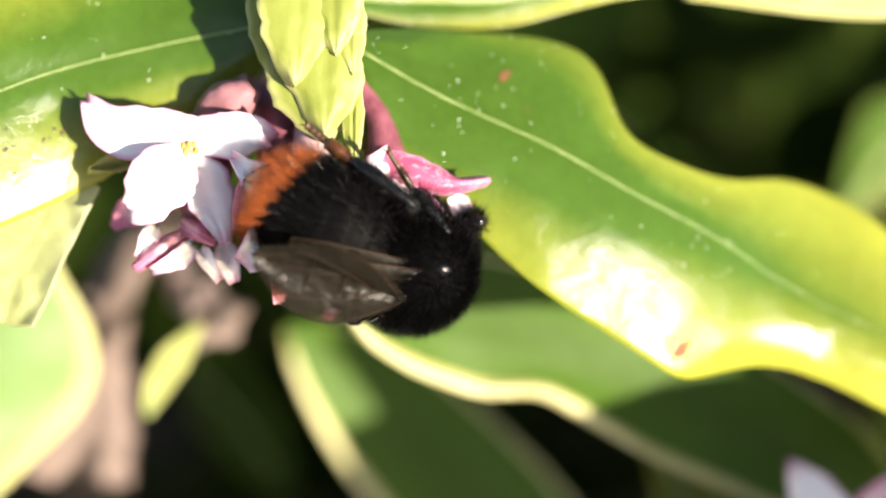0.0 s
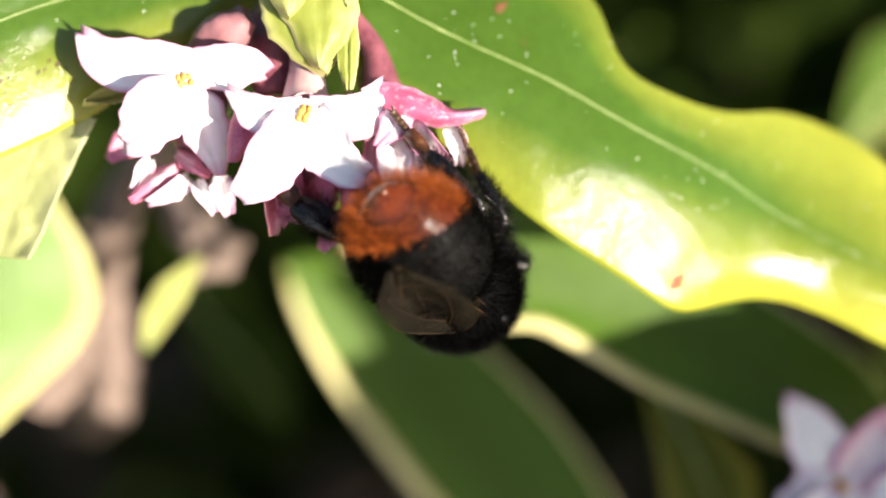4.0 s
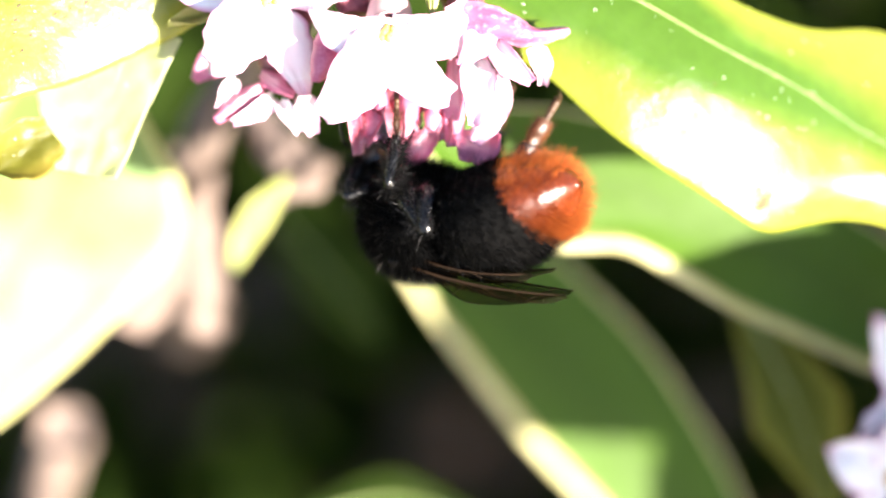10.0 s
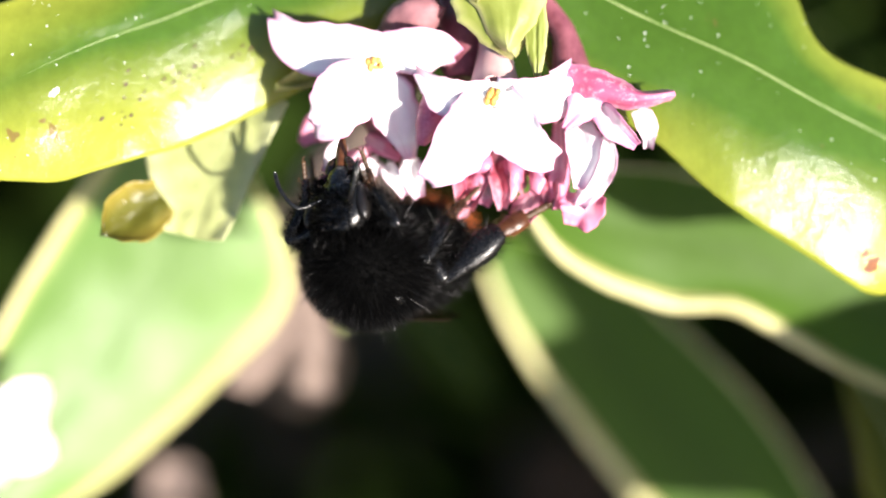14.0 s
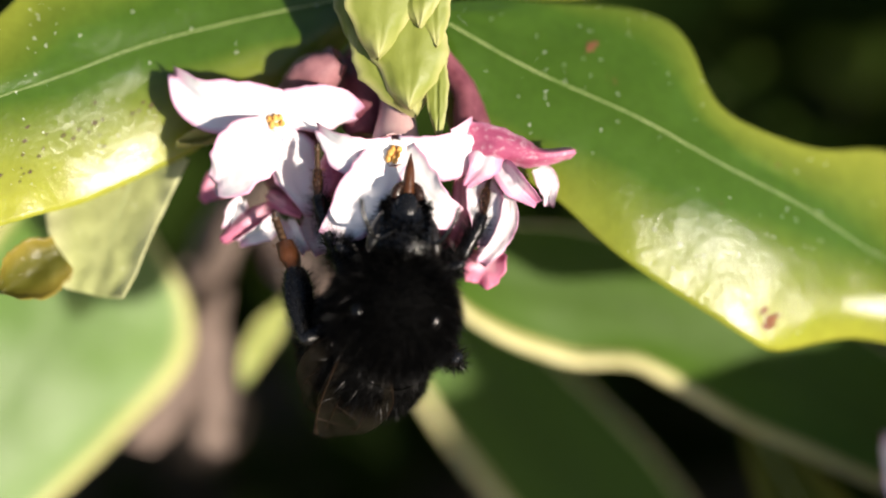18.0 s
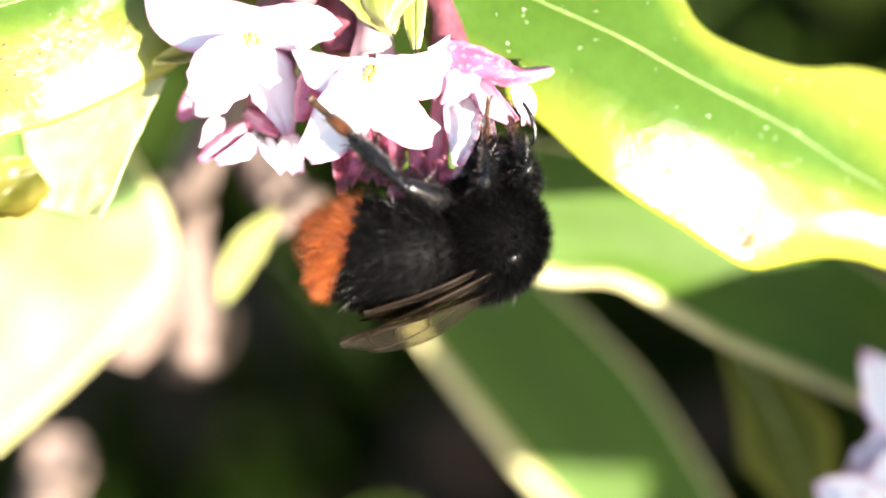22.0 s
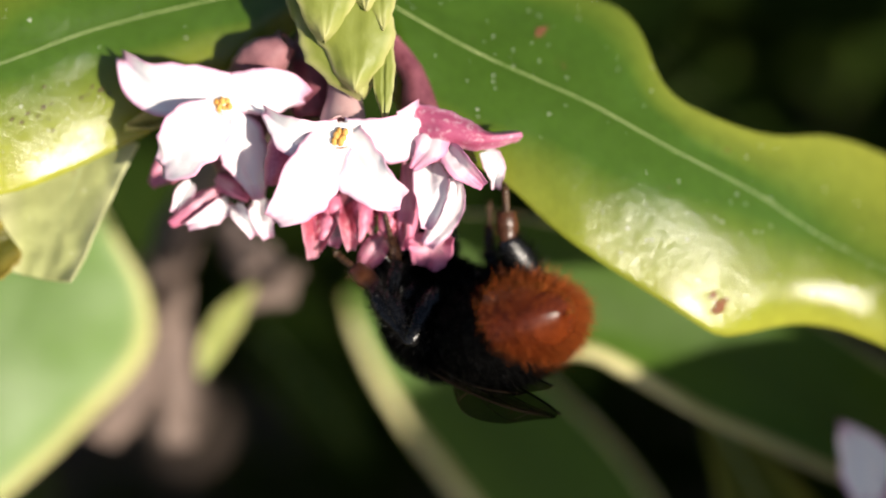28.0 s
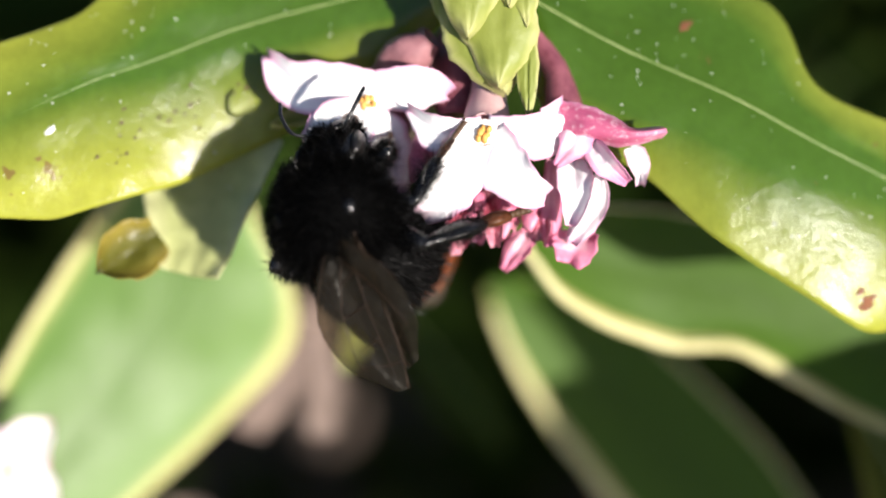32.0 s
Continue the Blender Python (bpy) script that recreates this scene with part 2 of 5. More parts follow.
SOIL = plain_shader("soil", (0.042, 0.027, 0.018), (0.17, 0.106, 0.072), 22, 0.95, 1.0, dist=0.01)
CHITIN = plain_shader("black_chitin", (0.003, 0.003, 0.0035), (0.008, 0.008, 0.008), 500, 0.25, 0.5, spec=0.5)
RUSTY = plain_shader("rust_chitin", (0.052, 0.009, 0.002), (0.15, 0.027, 0.005), 420, 0.24, 0.5)
RUST_LEG = plain_shader("rust_leg", (0.026, 0.009, 0.004), (0.10, 0.033, 0.010), 500, 0.34, 0.4)
LEGBROWN = plain_shader("leg_brown", (0.006, 0.004, 0.003), (0.040, 0.017, 0.008), 600, 0.28, 0.3)
TARSUS = plain_shader("tarsus_brown", (0.028, 0.015, 0.008), (0.10, 0.05, 0.02), 900, 0.5, 0.3)
EYE = plain_shader("compound_eye", (0.006, 0.005, 0.005), (0.012, 0.010, 0.009), 4000, 0.34, 0.2)
FUR = fur_shader("black_fur", (0.0008, 0.0008, 0.0008), (0.0030, 0.0029, 0.0029), 0.45, 0.05)
FUR_FINE = fur_shader("fine_black_fur", (0.003, 0.003, 0.003), (0.016, 0.015, 0.014), 0.35, 0.5)
SKIN = plain_shader("black_skin", (0.002, 0.002, 0.002), (0.004, 0.004, 0.004), 500, 0.85, 0.3, spec=0.04)
ABDOMEN_SKIN = plain_shader("abdomen_skin", (0.003, 0.003, 0.003), (0.006, 0.006, 0.006), 700, 0.5, 0.5, spec=0.05)
FUR_RUST = fur_shader("leg_bristle", (0.03, 0.012, 0.005), (0.16, 0.07, 0.025), 0.5, 0.3)
FUR_RED = fur_shader("rust_fur", (0.13, 0.019, 0.003), (0.50, 0.125, 0.021), 0.55, 0.3)
WING = wing_shader()
VEIN = plain_shader("wing_vein", (0.012, 0.007, 0.004), (0.032, 0.018, 0.010), 900, 0.5, spec=0.15)


# ---- mesh helpers, millimetres in, metres out ----
MM = 0.001


def spot(x, y, w=0.0):
    """View-frame place in mm of a plan point (x, y) as seen from the lens's station, w mm behind the flowers."""
    k = UNIT * (1 + w / REACH)
    return Vector(((x - 784) * k, w, (441 - y) * k))


def mesh_ob(name, verts, faces, material, parent=None, uvs=None, label="", smooth=True, mats=None, slots=None):
    me = bpy.data.meshes.new(name)
    me.from_pydata([(v[0] * MM, v[1] * MM, v[2] * MM) for v in verts], [], faces)
    if uvs:
        layer = me.uv_layers.new(name="UVMap")
        for loop in me.loops:
            layer.data[loop.index].uv = uvs[loop.vertex_index]
    for m in (mats or [material]):
        me.materials.append(m)
    if slots:
        me.polygons.foreach_set("material_index", slots)
    if smooth:
        me.polygons.foreach_set("use_smooth", [True] * len(me.polygons))
    me.update()
    ob = new(name, me)
    if parent:
        ob.parent = parent
    if label:
        ob["label"] = label
    return ob


def thing(name, origin, label, category, group="", kind=""):
    """A thing's Empty in the view frame; origin in mm."""
    ob = new(name)
    ob.empty_display_size = 0.002
    ob.matrix_basis = VIEW @ Matrix.Translation(Vector(origin) * 0.001)
    return tagged(ob, label, category, group, kind)


def spline(points, n):
    """n + 1 places along a smooth curve through the points."""
    p = [Vector(q) for q in points]
    p = [p[0] * 2 - p[1], *p, p[-1] * 2 - p[-2]]
    m = len(p) - 3
    out = []
    for i in range(n + 1):
        s = i / n * m
        k = min(int(s), m - 1)
        f = s - k
        a, b, c, d = p[k:k + 4]
        out.append(0.5 * (2 * b + (c - a) * f + (2 * a - 5 * b + 4 * c - d) * f * f + (3 * b - a - 3 * c + d) * f ** 3))
    return out


def even(points, n):
    """The curve through points, cut anew into n equal lengths."""
    d = np.cumsum([0] + [(b - a).length for a, b in zip(points, points[1:])])
    arr = np.array([tuple(p) for p in points])
    at = np.linspace(0, d[-1], n + 1)
    return [Vector([float(np.interp(q, d, arr[:, k])) for k in range(3)]) for q in at]


def table_of(rows, s):
    xs, ys = zip(*rows)
    return float(np.interp(s, xs, ys))


def smooth_table(rows, n, soft=0):
    v = np.array([table_of(rows, i / n) for i in range(n + 1)])
    for _ in range(max(1, n // 24) + soft):
        w = v.copy()
        w[1:-1] = (v[:-2] + 2 * v[1:-1] + v[2:]) / 4
        v = w
    return v


def tube_data(points, radii, n=10):
    """Verts and faces of a round tube along points (mm) with a radius at each, capped."""
    verts, faces = [], []
    up = Vector((0.13, 0.31, 0.94))
    for i, c in enumerate(points):
        ax = (points[min(i + 1, len(points) - 1)] - points[max(i - 1, 0)]).normalized()
        a = ax.cross(up).normalized()
        b = ax.cross(a)
        for j in range(n):
            t = 2 * math.pi * j / n
            verts.append(c + (a * math.cos(t) + b * math.sin(t)) * radii[i])
    for i in range(len(points) - 1):
        for j in range(n):
            k = (j + 1) % n
            faces.append((i * n + j, i * n + k, i * n + n + k, i * n + n + j))
    faces.append(tuple(range(n)))
    faces.append(tuple(range(len(verts) - 1, len(verts) - n - 1, -1)))
    return verts, faces


def tube(name, points, radii, material, parent, n=10, label="", rough=0.0):
    v, f = tube_data([Vector(p) for p in points], radii, n)
    if rough:
        v = [q + noise.noise_vector(q * 0.35) * rough + noise.noise_vector(q * 1.3) * rough * 0.35 for q in v]
    return mesh_ob(name, v, f, material, parent, label=label)


def ball_data(centre, radii, turn=None, rings=14, n=20, shape=None):
    verts, faces = [], []
    for i in range(rings + 1):
        th = math.pi * i / rings
        for j in range(n):
            ph = 2 * math.pi * j / n
            p = Vector((math.sin(th) * math.cos(ph), math.sin(th) * math.sin(ph), math.cos(th)))
            q = Vector((p.x * radii[0], p.y * radii[1], p.z * radii[2]))
            if shape:
                q = shape(p, q)
            if turn:
                q = turn @ q
            verts.append(Vector(centre) + q)
    for i in range(rings):
        for j in range(n):
            k = (j + 1) % n
            faces.append((i * n + j, i * n + n + j, i * n + n + k, i * n + k))
    return verts, faces


def ball(name, centre, radii, material, parent, turn=None, rings=14, n=20, shape=None, label=""):
    v, f = ball_data(centre, radii, turn, rings, n, shape)
    return mesh_ob(name, v, f, material, parent, label=label)


# ---- ground ----
def make_ground():
    n, verts, faces = 90, [], []
    def far(i):
        s = (i / n - 0.5) * 2
        return math.copysign(abs(s) ** 4 * 400 + abs(s) * 0.9, s)
    for i in range(n + 1):
        for j in range(n + 1):
            x, y = far(i), far(j)
            z = 0.02 * noise.noise(Vector((x * 7, y * 7, 0))) + 0.008 * noise.noise(Vector((x * 31, y * 31, 3)))
            verts.append((x * 1000, y * 1000, z * 1000))
    for i in range(n):
        for j in range(n):
            a = i * (n + 1) + j
            faces.append((a, a + n + 1, a + n + 2, a + 1))
    tagged(mesh_ob("ground", verts, faces, SOIL), "dark brown bare soil in the shade under the shrub", "ground", kind="structure")


make_ground()


# ---- leaves ----
def leaf(origin, rib, left, right, material, label, cup=(0.0, 0.0), wave=0.0, name="leaf", n=64, m=12, thick=0.35, group="leaves of the shrub",
         under=None, rib_r=0.55, seed=0.0, face=(0, -1, 0), parent=None, tilt=0.0, rim=0.0, shade_fade=0.0, soft=0):
    """One leaf: rib is a list of plan points (x, y, w); left and right are half widths in plan units along it (position, width).
    cup lifts each margin towards the viewer in mm; wave ripples the margins."""
    pts = [spot(*p) for p in rib]
    if parent is None:
        parent = thing(name, pts[0], label, "leaf", group)
        o = pts[0]
    else:
        o = Vector(origin)
    line = [p - o for p in even(spline(pts, n * 4), n)]
    lw, rw = smooth_table(left, n, soft), smooth_table(right, n, soft)
    front = Vector(face)
    verts, uvs, faces, slots = [], [], [], []
    cols = 2 * m + 1
    for layer in (0, 1):
        for i in range(n + 1):
            ax = (line[min(i + 1, n)] - line[max(i - 1, 0)]).normalized()
            side = ax.cross(front).normalized()
            up = side.cross(ax).normalized()
            for j in range(cols):
                q = (j - m) / m
                w = (lw[i] if q < 0 else rw[i]) * UNIT
                c = cup[0] if q < 0 else cup[1]
                lift = c * (q * q) + wave * q * q * math.sin(i / n * 15 + (2.1 if q < 0 else 0) + seed)
                lift += 0.35 * noise.noise(Vector((i * 0.12, q * 2.2, seed))) * min(1, abs(q) * 3)
                lift += tilt * q * w - (0.08 if rib_r else 0.15) * math.exp(-(q * 9) ** 2)
                p = line[i] + side * (q * w) + up * (lift - layer * thick * (1 - 0.75 * abs(q) ** 6))
                verts.append(p)
                uvs.append((0.5 + 0.5 * q, i / n))
    half = (n + 1) * cols
    for i in range(n):
        for j in range(cols - 1):
            a = i * cols + j
            faces.append((a, a + 1, a + cols + 1, a + cols))
            slots.append(0)
            faces.append((half + a, half + a + cols, half + a + cols + 1, half + a + 1))
            slots.append(1 if under else 0)
    ring = [j for j in range(cols)] + [i * cols + cols - 1 for i in range(1, n + 1)] + [n * cols + j for j in range(cols - 2, -1, -1)] + [i * cols for i in range(n - 1, 0, -1)]
    for a, b in zip(ring, ring[1:] + ring[:1]):
        faces.append((a, half + a, half + b, b))
        slots.append(0)
    mesh_ob("blade", verts, faces, material, parent, uvs, mats=[material, under or material], slots=slots)
    if rim:
        # margin thinned on one side and further along, standing in for shade
        for edge, size in ((cols - 1, rim), (0, rim * 0.3)):
            loop = [verts[i * cols + edge] for i in range(2, n - 1)]
            keep = [1 - shade_fade * min(1, max(0, i / len(loop) - 0.42) * 9) for i in range(len(loop))]
            tube("margin", loop, [size * k * (0.6 + 0.4 * math.sin(math.pi * i / len(loop))) for i, k in enumerate(keep)], CREAM, parent, 8, "rolled cream leaf margin" if edge else "")
    if rib_r:
        mid = [line[i] - front.normalized() * 0.12 for i in range(0, n + 1)]
        rr = [rib_r * (1 - 0.8 * i / n) for i in range(n + 1)]
        tube("midrib", mid, rr, RIB, parent, 8, "pale raised midrib")
    return parent


big_leaf = leaf(0, [(735, 10, 4), (905, 105, 4.4), (1095, 191, 4.9), (1241, 272, 5.9), (1396, 354, 8.5), (1528, 440, 11.0), (1740, 545, 11.8), (1950, 650, 12.5), (2080, 720, 13)],
     [(0, 30), (0.06, 100), (0.12, 142), (0.18, 180), (0.21, 194), (0.25, 201), (0.28, 172), (0.305, 120), (0.335, 96), (0.37, 92), (0.42, 97), (0.46, 107), (0.49, 126), (0.54, 182), (0.58, 206), (0.63, 215), (0.68, 200), (0.76, 160), (0.9, 90), (1, 8)],
     [(0, 20), (0.06, 150), (0.12, 178), (0.2, 196), (0.25, 222), (0.3, 239), (0.36, 249), (0.45, 266), (0.5, 268), (0.53, 258), (0.56, 212), (0.59, 166), (0.63, 140), (0.68, 131), (0.78, 133), (0.9, 90), (1, 8)],
     LEAF, "glossy green leaf with a broad wavy yellow margin and brown spots", tilt=0.44, cup=(-0.9, -3.1), wave=0.2, n=120, m=22, rib_r=0.10)
scab_leaf = leaf(0, [(640, -30, 4), (525, -10, 4.7), (352, 27, 4.6), (206, 67, 3.6), (74, 117, 1.6), (-59, 163, -0.8), (-223, 238, -3.0), (-420, 340, -5)],
     [(0, 10), (0.13, 130), (0.24, 150), (0.3, 190), (0.38, 214), (0.5, 220), (0.58, 226), (0.68, 216), (0.8, 194), (0.9, 130), (1, 8)],
     [(0, 10), (0.13, 150), (0.32, 190), (0.5, 190), (0.62, 125), (0.7, 130), (0.83, 150), (1, 8)],
     LEAF_TWO, "glossy green leaf with yellow margin, spotted with scabs", cup=(-1.2, -1.0), wave=0.3, n=80, m=20, rib_r=0.10, seed=1.7)
fold = leaf(0, [(222, 236, 6.4), (188, 330, 6.4), (158, 420, 5.6), (132, 505, 4.4)],
     [(0, 92), (0.25, 84), (0.5, 76), (0.75, 70), (0.94, 62), (1, 58)],
     [(0, 120), (0.3, 150), (0.45, 150), (0.62, 128), (0.8, 94), (0.93, 68), (1, 60)],
     LEAF_BACK, "folded leaf showing its pale underside, with a curled brown tip", cup=(0.9, 0.4), wave=0.25, seed=3.1, rib_r=0.1, tilt=-0.12)
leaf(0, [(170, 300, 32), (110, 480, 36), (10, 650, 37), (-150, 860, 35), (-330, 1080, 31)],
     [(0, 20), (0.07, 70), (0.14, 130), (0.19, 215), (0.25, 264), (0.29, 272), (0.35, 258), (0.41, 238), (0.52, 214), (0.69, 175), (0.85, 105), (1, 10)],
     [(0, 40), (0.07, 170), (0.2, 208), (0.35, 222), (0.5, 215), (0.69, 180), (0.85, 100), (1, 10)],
     LEAF_SUN_TONE, "broad green leaf with a thin cream margin, coloured lighter for sun", cup=(-1.5, -0.8), seed=4.4, rib_r=0, tilt=0.30, rim=0.5, soft=4, n=80)
leaf(0, [(655, 500, 58), (830, 680, 62), (1010, 880, 64), (1200, 1110, 66), (1330, 1290, 68)],
     [(0, 30), (0.08, 110), (0.2, 165), (0.5, 205), (0.8, 150), (1, 10)],
     [(0, 30), (0.08, 90), (0.2, 135), (0.5, 170), (0.8, 130), (1, 10)],
     LEAF_FAR, "dark green leaf with a cream margin in half shade", cup=(1, 1), seed=5.2, rib_r=0, rim=0.75, soft=25)
leaf(0, [(690, 390, 26), (900, 470, 30), (1100, 540, 32), (1300, 620, 34), (1550, 740, 36), (1800, 880, 40)],
     [(0, 20), (0.2, 120), (0.5, 170), (0.8, 120), (1, 10)],
     [(0, 20), (0.1, 120), (0.18, 140), (0.28, 140), (0.36, 92), (0.45, 115), (0.54, 140), (0.77, 130), (1, 10)],
     LEAF_FAR, "green leaf with a rolled cream margin behind the flowers", cup=(1, 1.5), wave=0.8, seed=6.6, rib_r=0, rim=0.7, shade_fade=0.75)
leaf(0, [(395, 665, 40), (430, 585, 39), (490, 505, 38)], [(0, 6), (0.3, 30), (0.6, 34), (1, 6)], [(0, 6), (0.3, 26), (0.6, 32), (1, 6)],
     YOUNG, "small pale young leaf beside the twig stub", rib_r=0.25, n=24, m=6, seed=7)
leaf(0, [(1645, 310, 80), (1755, 170, 84), (1900, 70, 86)], [(0, 20), (0.5, 130), (1, 10)], [(0, 20), (0.5, 120), (1, 10)],
     LEAF_FAR, "sunlit green leaf at the back of the shrub", seed=9, n=40, m=8)
leaf(0, [(690, -80, 10), (850, -75, 12), (1020, -75, 13), (1250, -110, 16), (1500, -100, 18)], [(0, 20), (0.5, 100), (1, 10)], [(0, 20), (0.2, 60), (0.4, 55), (0.5, 45), (1, 10)],
     LEAF, "yellow-margined leaf above the flower cluster", seed=10, n=40, m=8)
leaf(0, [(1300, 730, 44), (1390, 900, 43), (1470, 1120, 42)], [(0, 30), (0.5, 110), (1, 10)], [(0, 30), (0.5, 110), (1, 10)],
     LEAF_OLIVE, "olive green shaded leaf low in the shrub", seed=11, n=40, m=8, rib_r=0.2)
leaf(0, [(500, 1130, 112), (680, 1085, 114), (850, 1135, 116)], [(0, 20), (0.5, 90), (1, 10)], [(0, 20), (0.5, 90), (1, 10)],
     LEAF_SHADE, "green leaf low in the shrub, coloured dim for shade", seed=12, n=40, m=8)


def sunward(x, y, w, to):
    """The plan place at depth `to` that lies between plan place (x, y, w) and the sun."""
    p, d = spot(x, y, w), VIEW.to_3x3().inverted() @ SUN
    p = p + d * ((to - w) / d.y)
    k = UNIT * (1 + to / REACH)
    return (784 + p.x / k, 441 - p.z / k, to)


# unseen leaves on the sunny side, set to shade the leaves behind the flowers
leaf(0, [sunward(1085, 668, 32, -18), sunward(1300, 725, 34, -19), sunward(1550, 745, 36, -20), sunward(1900, 740, 38, -19)],
     [(0, 10), (0.1, 50), (0.28, 145), (0.6, 230), (0.85, 170), (1, 10)], [(0, 10), (0.1, 60), (0.28, 190), (0.6, 260), (0.85, 180), (1, 10)],
     LEAF, "unseen large green leaf shading the rolled-margin leaf", seed=13, n=40, m=8)
leaf(0, [sunward(735, 690, 61, -24), sunward(900, 770, 63, -26), sunward(1120, 795, 65, -27), sunward(1500, 850, 66, -26)],
     [(0, 10), (0.12, 120), (0.4, 230), (0.7, 230), (1, 10)], [(0, 10), (0.12, 140), (0.25, 238), (0.5, 240), (0.8, 200), (1, 10)],
     LEAF, "unseen green leaf shading the cream-margined leaf", seed=14, n=40, m=8)
leaf(0, [sunward(1250, 780, 65, -30), sunward(1290, 950, 65, -31), sunward(1290, 1120, 66, -32), sunward(1280, 1320, 66, -31)],
     [(0, 10), (0.2, 180), (0.5, 230), (0.8, 160), (1, 10)], [(0, 10), (0.2, 180), (0.5, 225), (0.8, 160), (1, 10)],
     LEAF, "unseen low green leaf shading the right of the cream-margined leaf", seed=15, n=40, m=8)


# unseen leaves, added out on the sunny side, shade the depth of the shrub
leaf(0, [sunward(1240, 40, 130, 15), sunward(1420, 60, 130, 14), sunward(1600, 90, 130, 14), sunward(1760, 130, 130, 15)],
     [(0, 10), (0.2, 220), (0.5, 300), (0.8, 220), (1, 10)], [(0, 10), (0.2, 220), (0.5, 300), (0.8, 220), (1, 10)],
     LEAF, "unseen broad green leaf added to shade the deep shrub", seed=21, n=40, m=8)
leaf(0, [sunward(1180, 260, 125, 24), sunward(1330, 330, 125, 23), sunward(1500, 420, 125, 22), sunward(1640, 520, 125, 24)],
     [(0, 10), (0.2, 180), (0.5, 240), (0.8, 180), (1, 10)], [(0, 10), (0.2, 180), (0.5, 240), (0.8, 180), (1, 10)],
     LEAF, "unseen green leaf added to shade the deep shrub", seed=22, n=40, m=8)
# leaves behind the open middle, shade put into their colour
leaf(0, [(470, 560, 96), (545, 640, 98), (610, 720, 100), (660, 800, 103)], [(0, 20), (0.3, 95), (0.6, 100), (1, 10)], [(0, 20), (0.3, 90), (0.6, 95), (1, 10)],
     LEAF_SHADE, "green leaf deep behind the twig stub, coloured dim for shade", seed=23, n=40, m=8, rib_r=0.2)
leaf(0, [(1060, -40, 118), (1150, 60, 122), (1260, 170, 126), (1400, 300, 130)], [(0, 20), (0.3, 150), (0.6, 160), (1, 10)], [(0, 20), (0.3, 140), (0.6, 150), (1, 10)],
     LEAF_SHADE, "green leaf behind the large leaf, coloured dark for shade", seed=24, n=40, m=8, rib_r=0.2)


leaf(0, [(1340, -95, 16), (1680, -78, 17), (2050, -120, 18)], [(0, 20), (0.5, 60), (1, 10)], [(0, 20), (0.5, 40), (1, 10)],
     YOUNG, "yellowish leaf edge above the large leaf", seed=18, n=40, m=8)


# ---- woody stems ----
def branch(points, radii, label, knots=12):
    pts = spline([spot(*p) for p in points], 30)
    o = pts[0].copy()
    rr = np.interp(np.linspace(0, 1, 31), np.linspace(0, 1, len(radii)), radii)
    t = thing("branch", o, label, "branch", "woody stems")
    tube("bark", [p - o for p in pts], list(rr), BARK, t, 20, rough=1.5)
    rng = random.Random(len(points) * 7 + int(radii[0] * 10))
    for k in range(knots):
        i = rng.randrange(6, 29)
        a = rng.uniform(0, 6.283)
        side = Vector((math.cos(a), -abs(math.sin(a)) - 0.2, 0.2)).normalized()
        ball("knot", pts[i] - o + side * rr[i] * 0.85, (rr[i] * 0.4, rr[i] * 0.4, rr[i] * 0.32), BARK, t, None, 8, 10)
    return t


branch([(312, 730, 650), (314, 720, 330), (316, 705, 170), (318, 685, 92), (314, 620, 62), (325, 540, 54), (350, 420, 47), (440, 290, 34), (560, 150, 18), (650, 30, 8)], [9, 7, 5, 3.8, 3.3, 2.9, 2.6, 2.4, 2.0, 1.6], "light brown woody branch rising from the soil", 18)
branch([(312, 610, 57), (252, 700, 55), (205, 755, 56)], [2.3, 2.6, 2.9], "thick pale broken side branch with peeling bark", 5)
branch([(330, 590, 56), (343, 700, 57), (348, 785, 58)], [2.2, 2.1, 1.9], "thin pale broken side branch", 5)
branch([(440, 400, 49), (488, 460, 45), (524, 512, 42)], [1.8, 2.2, 2.9], "short knobbly twig stub with a cut end", 14)


branch([(60, 1080, 110), (85, 1000, 88), (94, 950, 78)], [2.6, 2.9, 3.3], "pale cut end of a dry twig", 3)


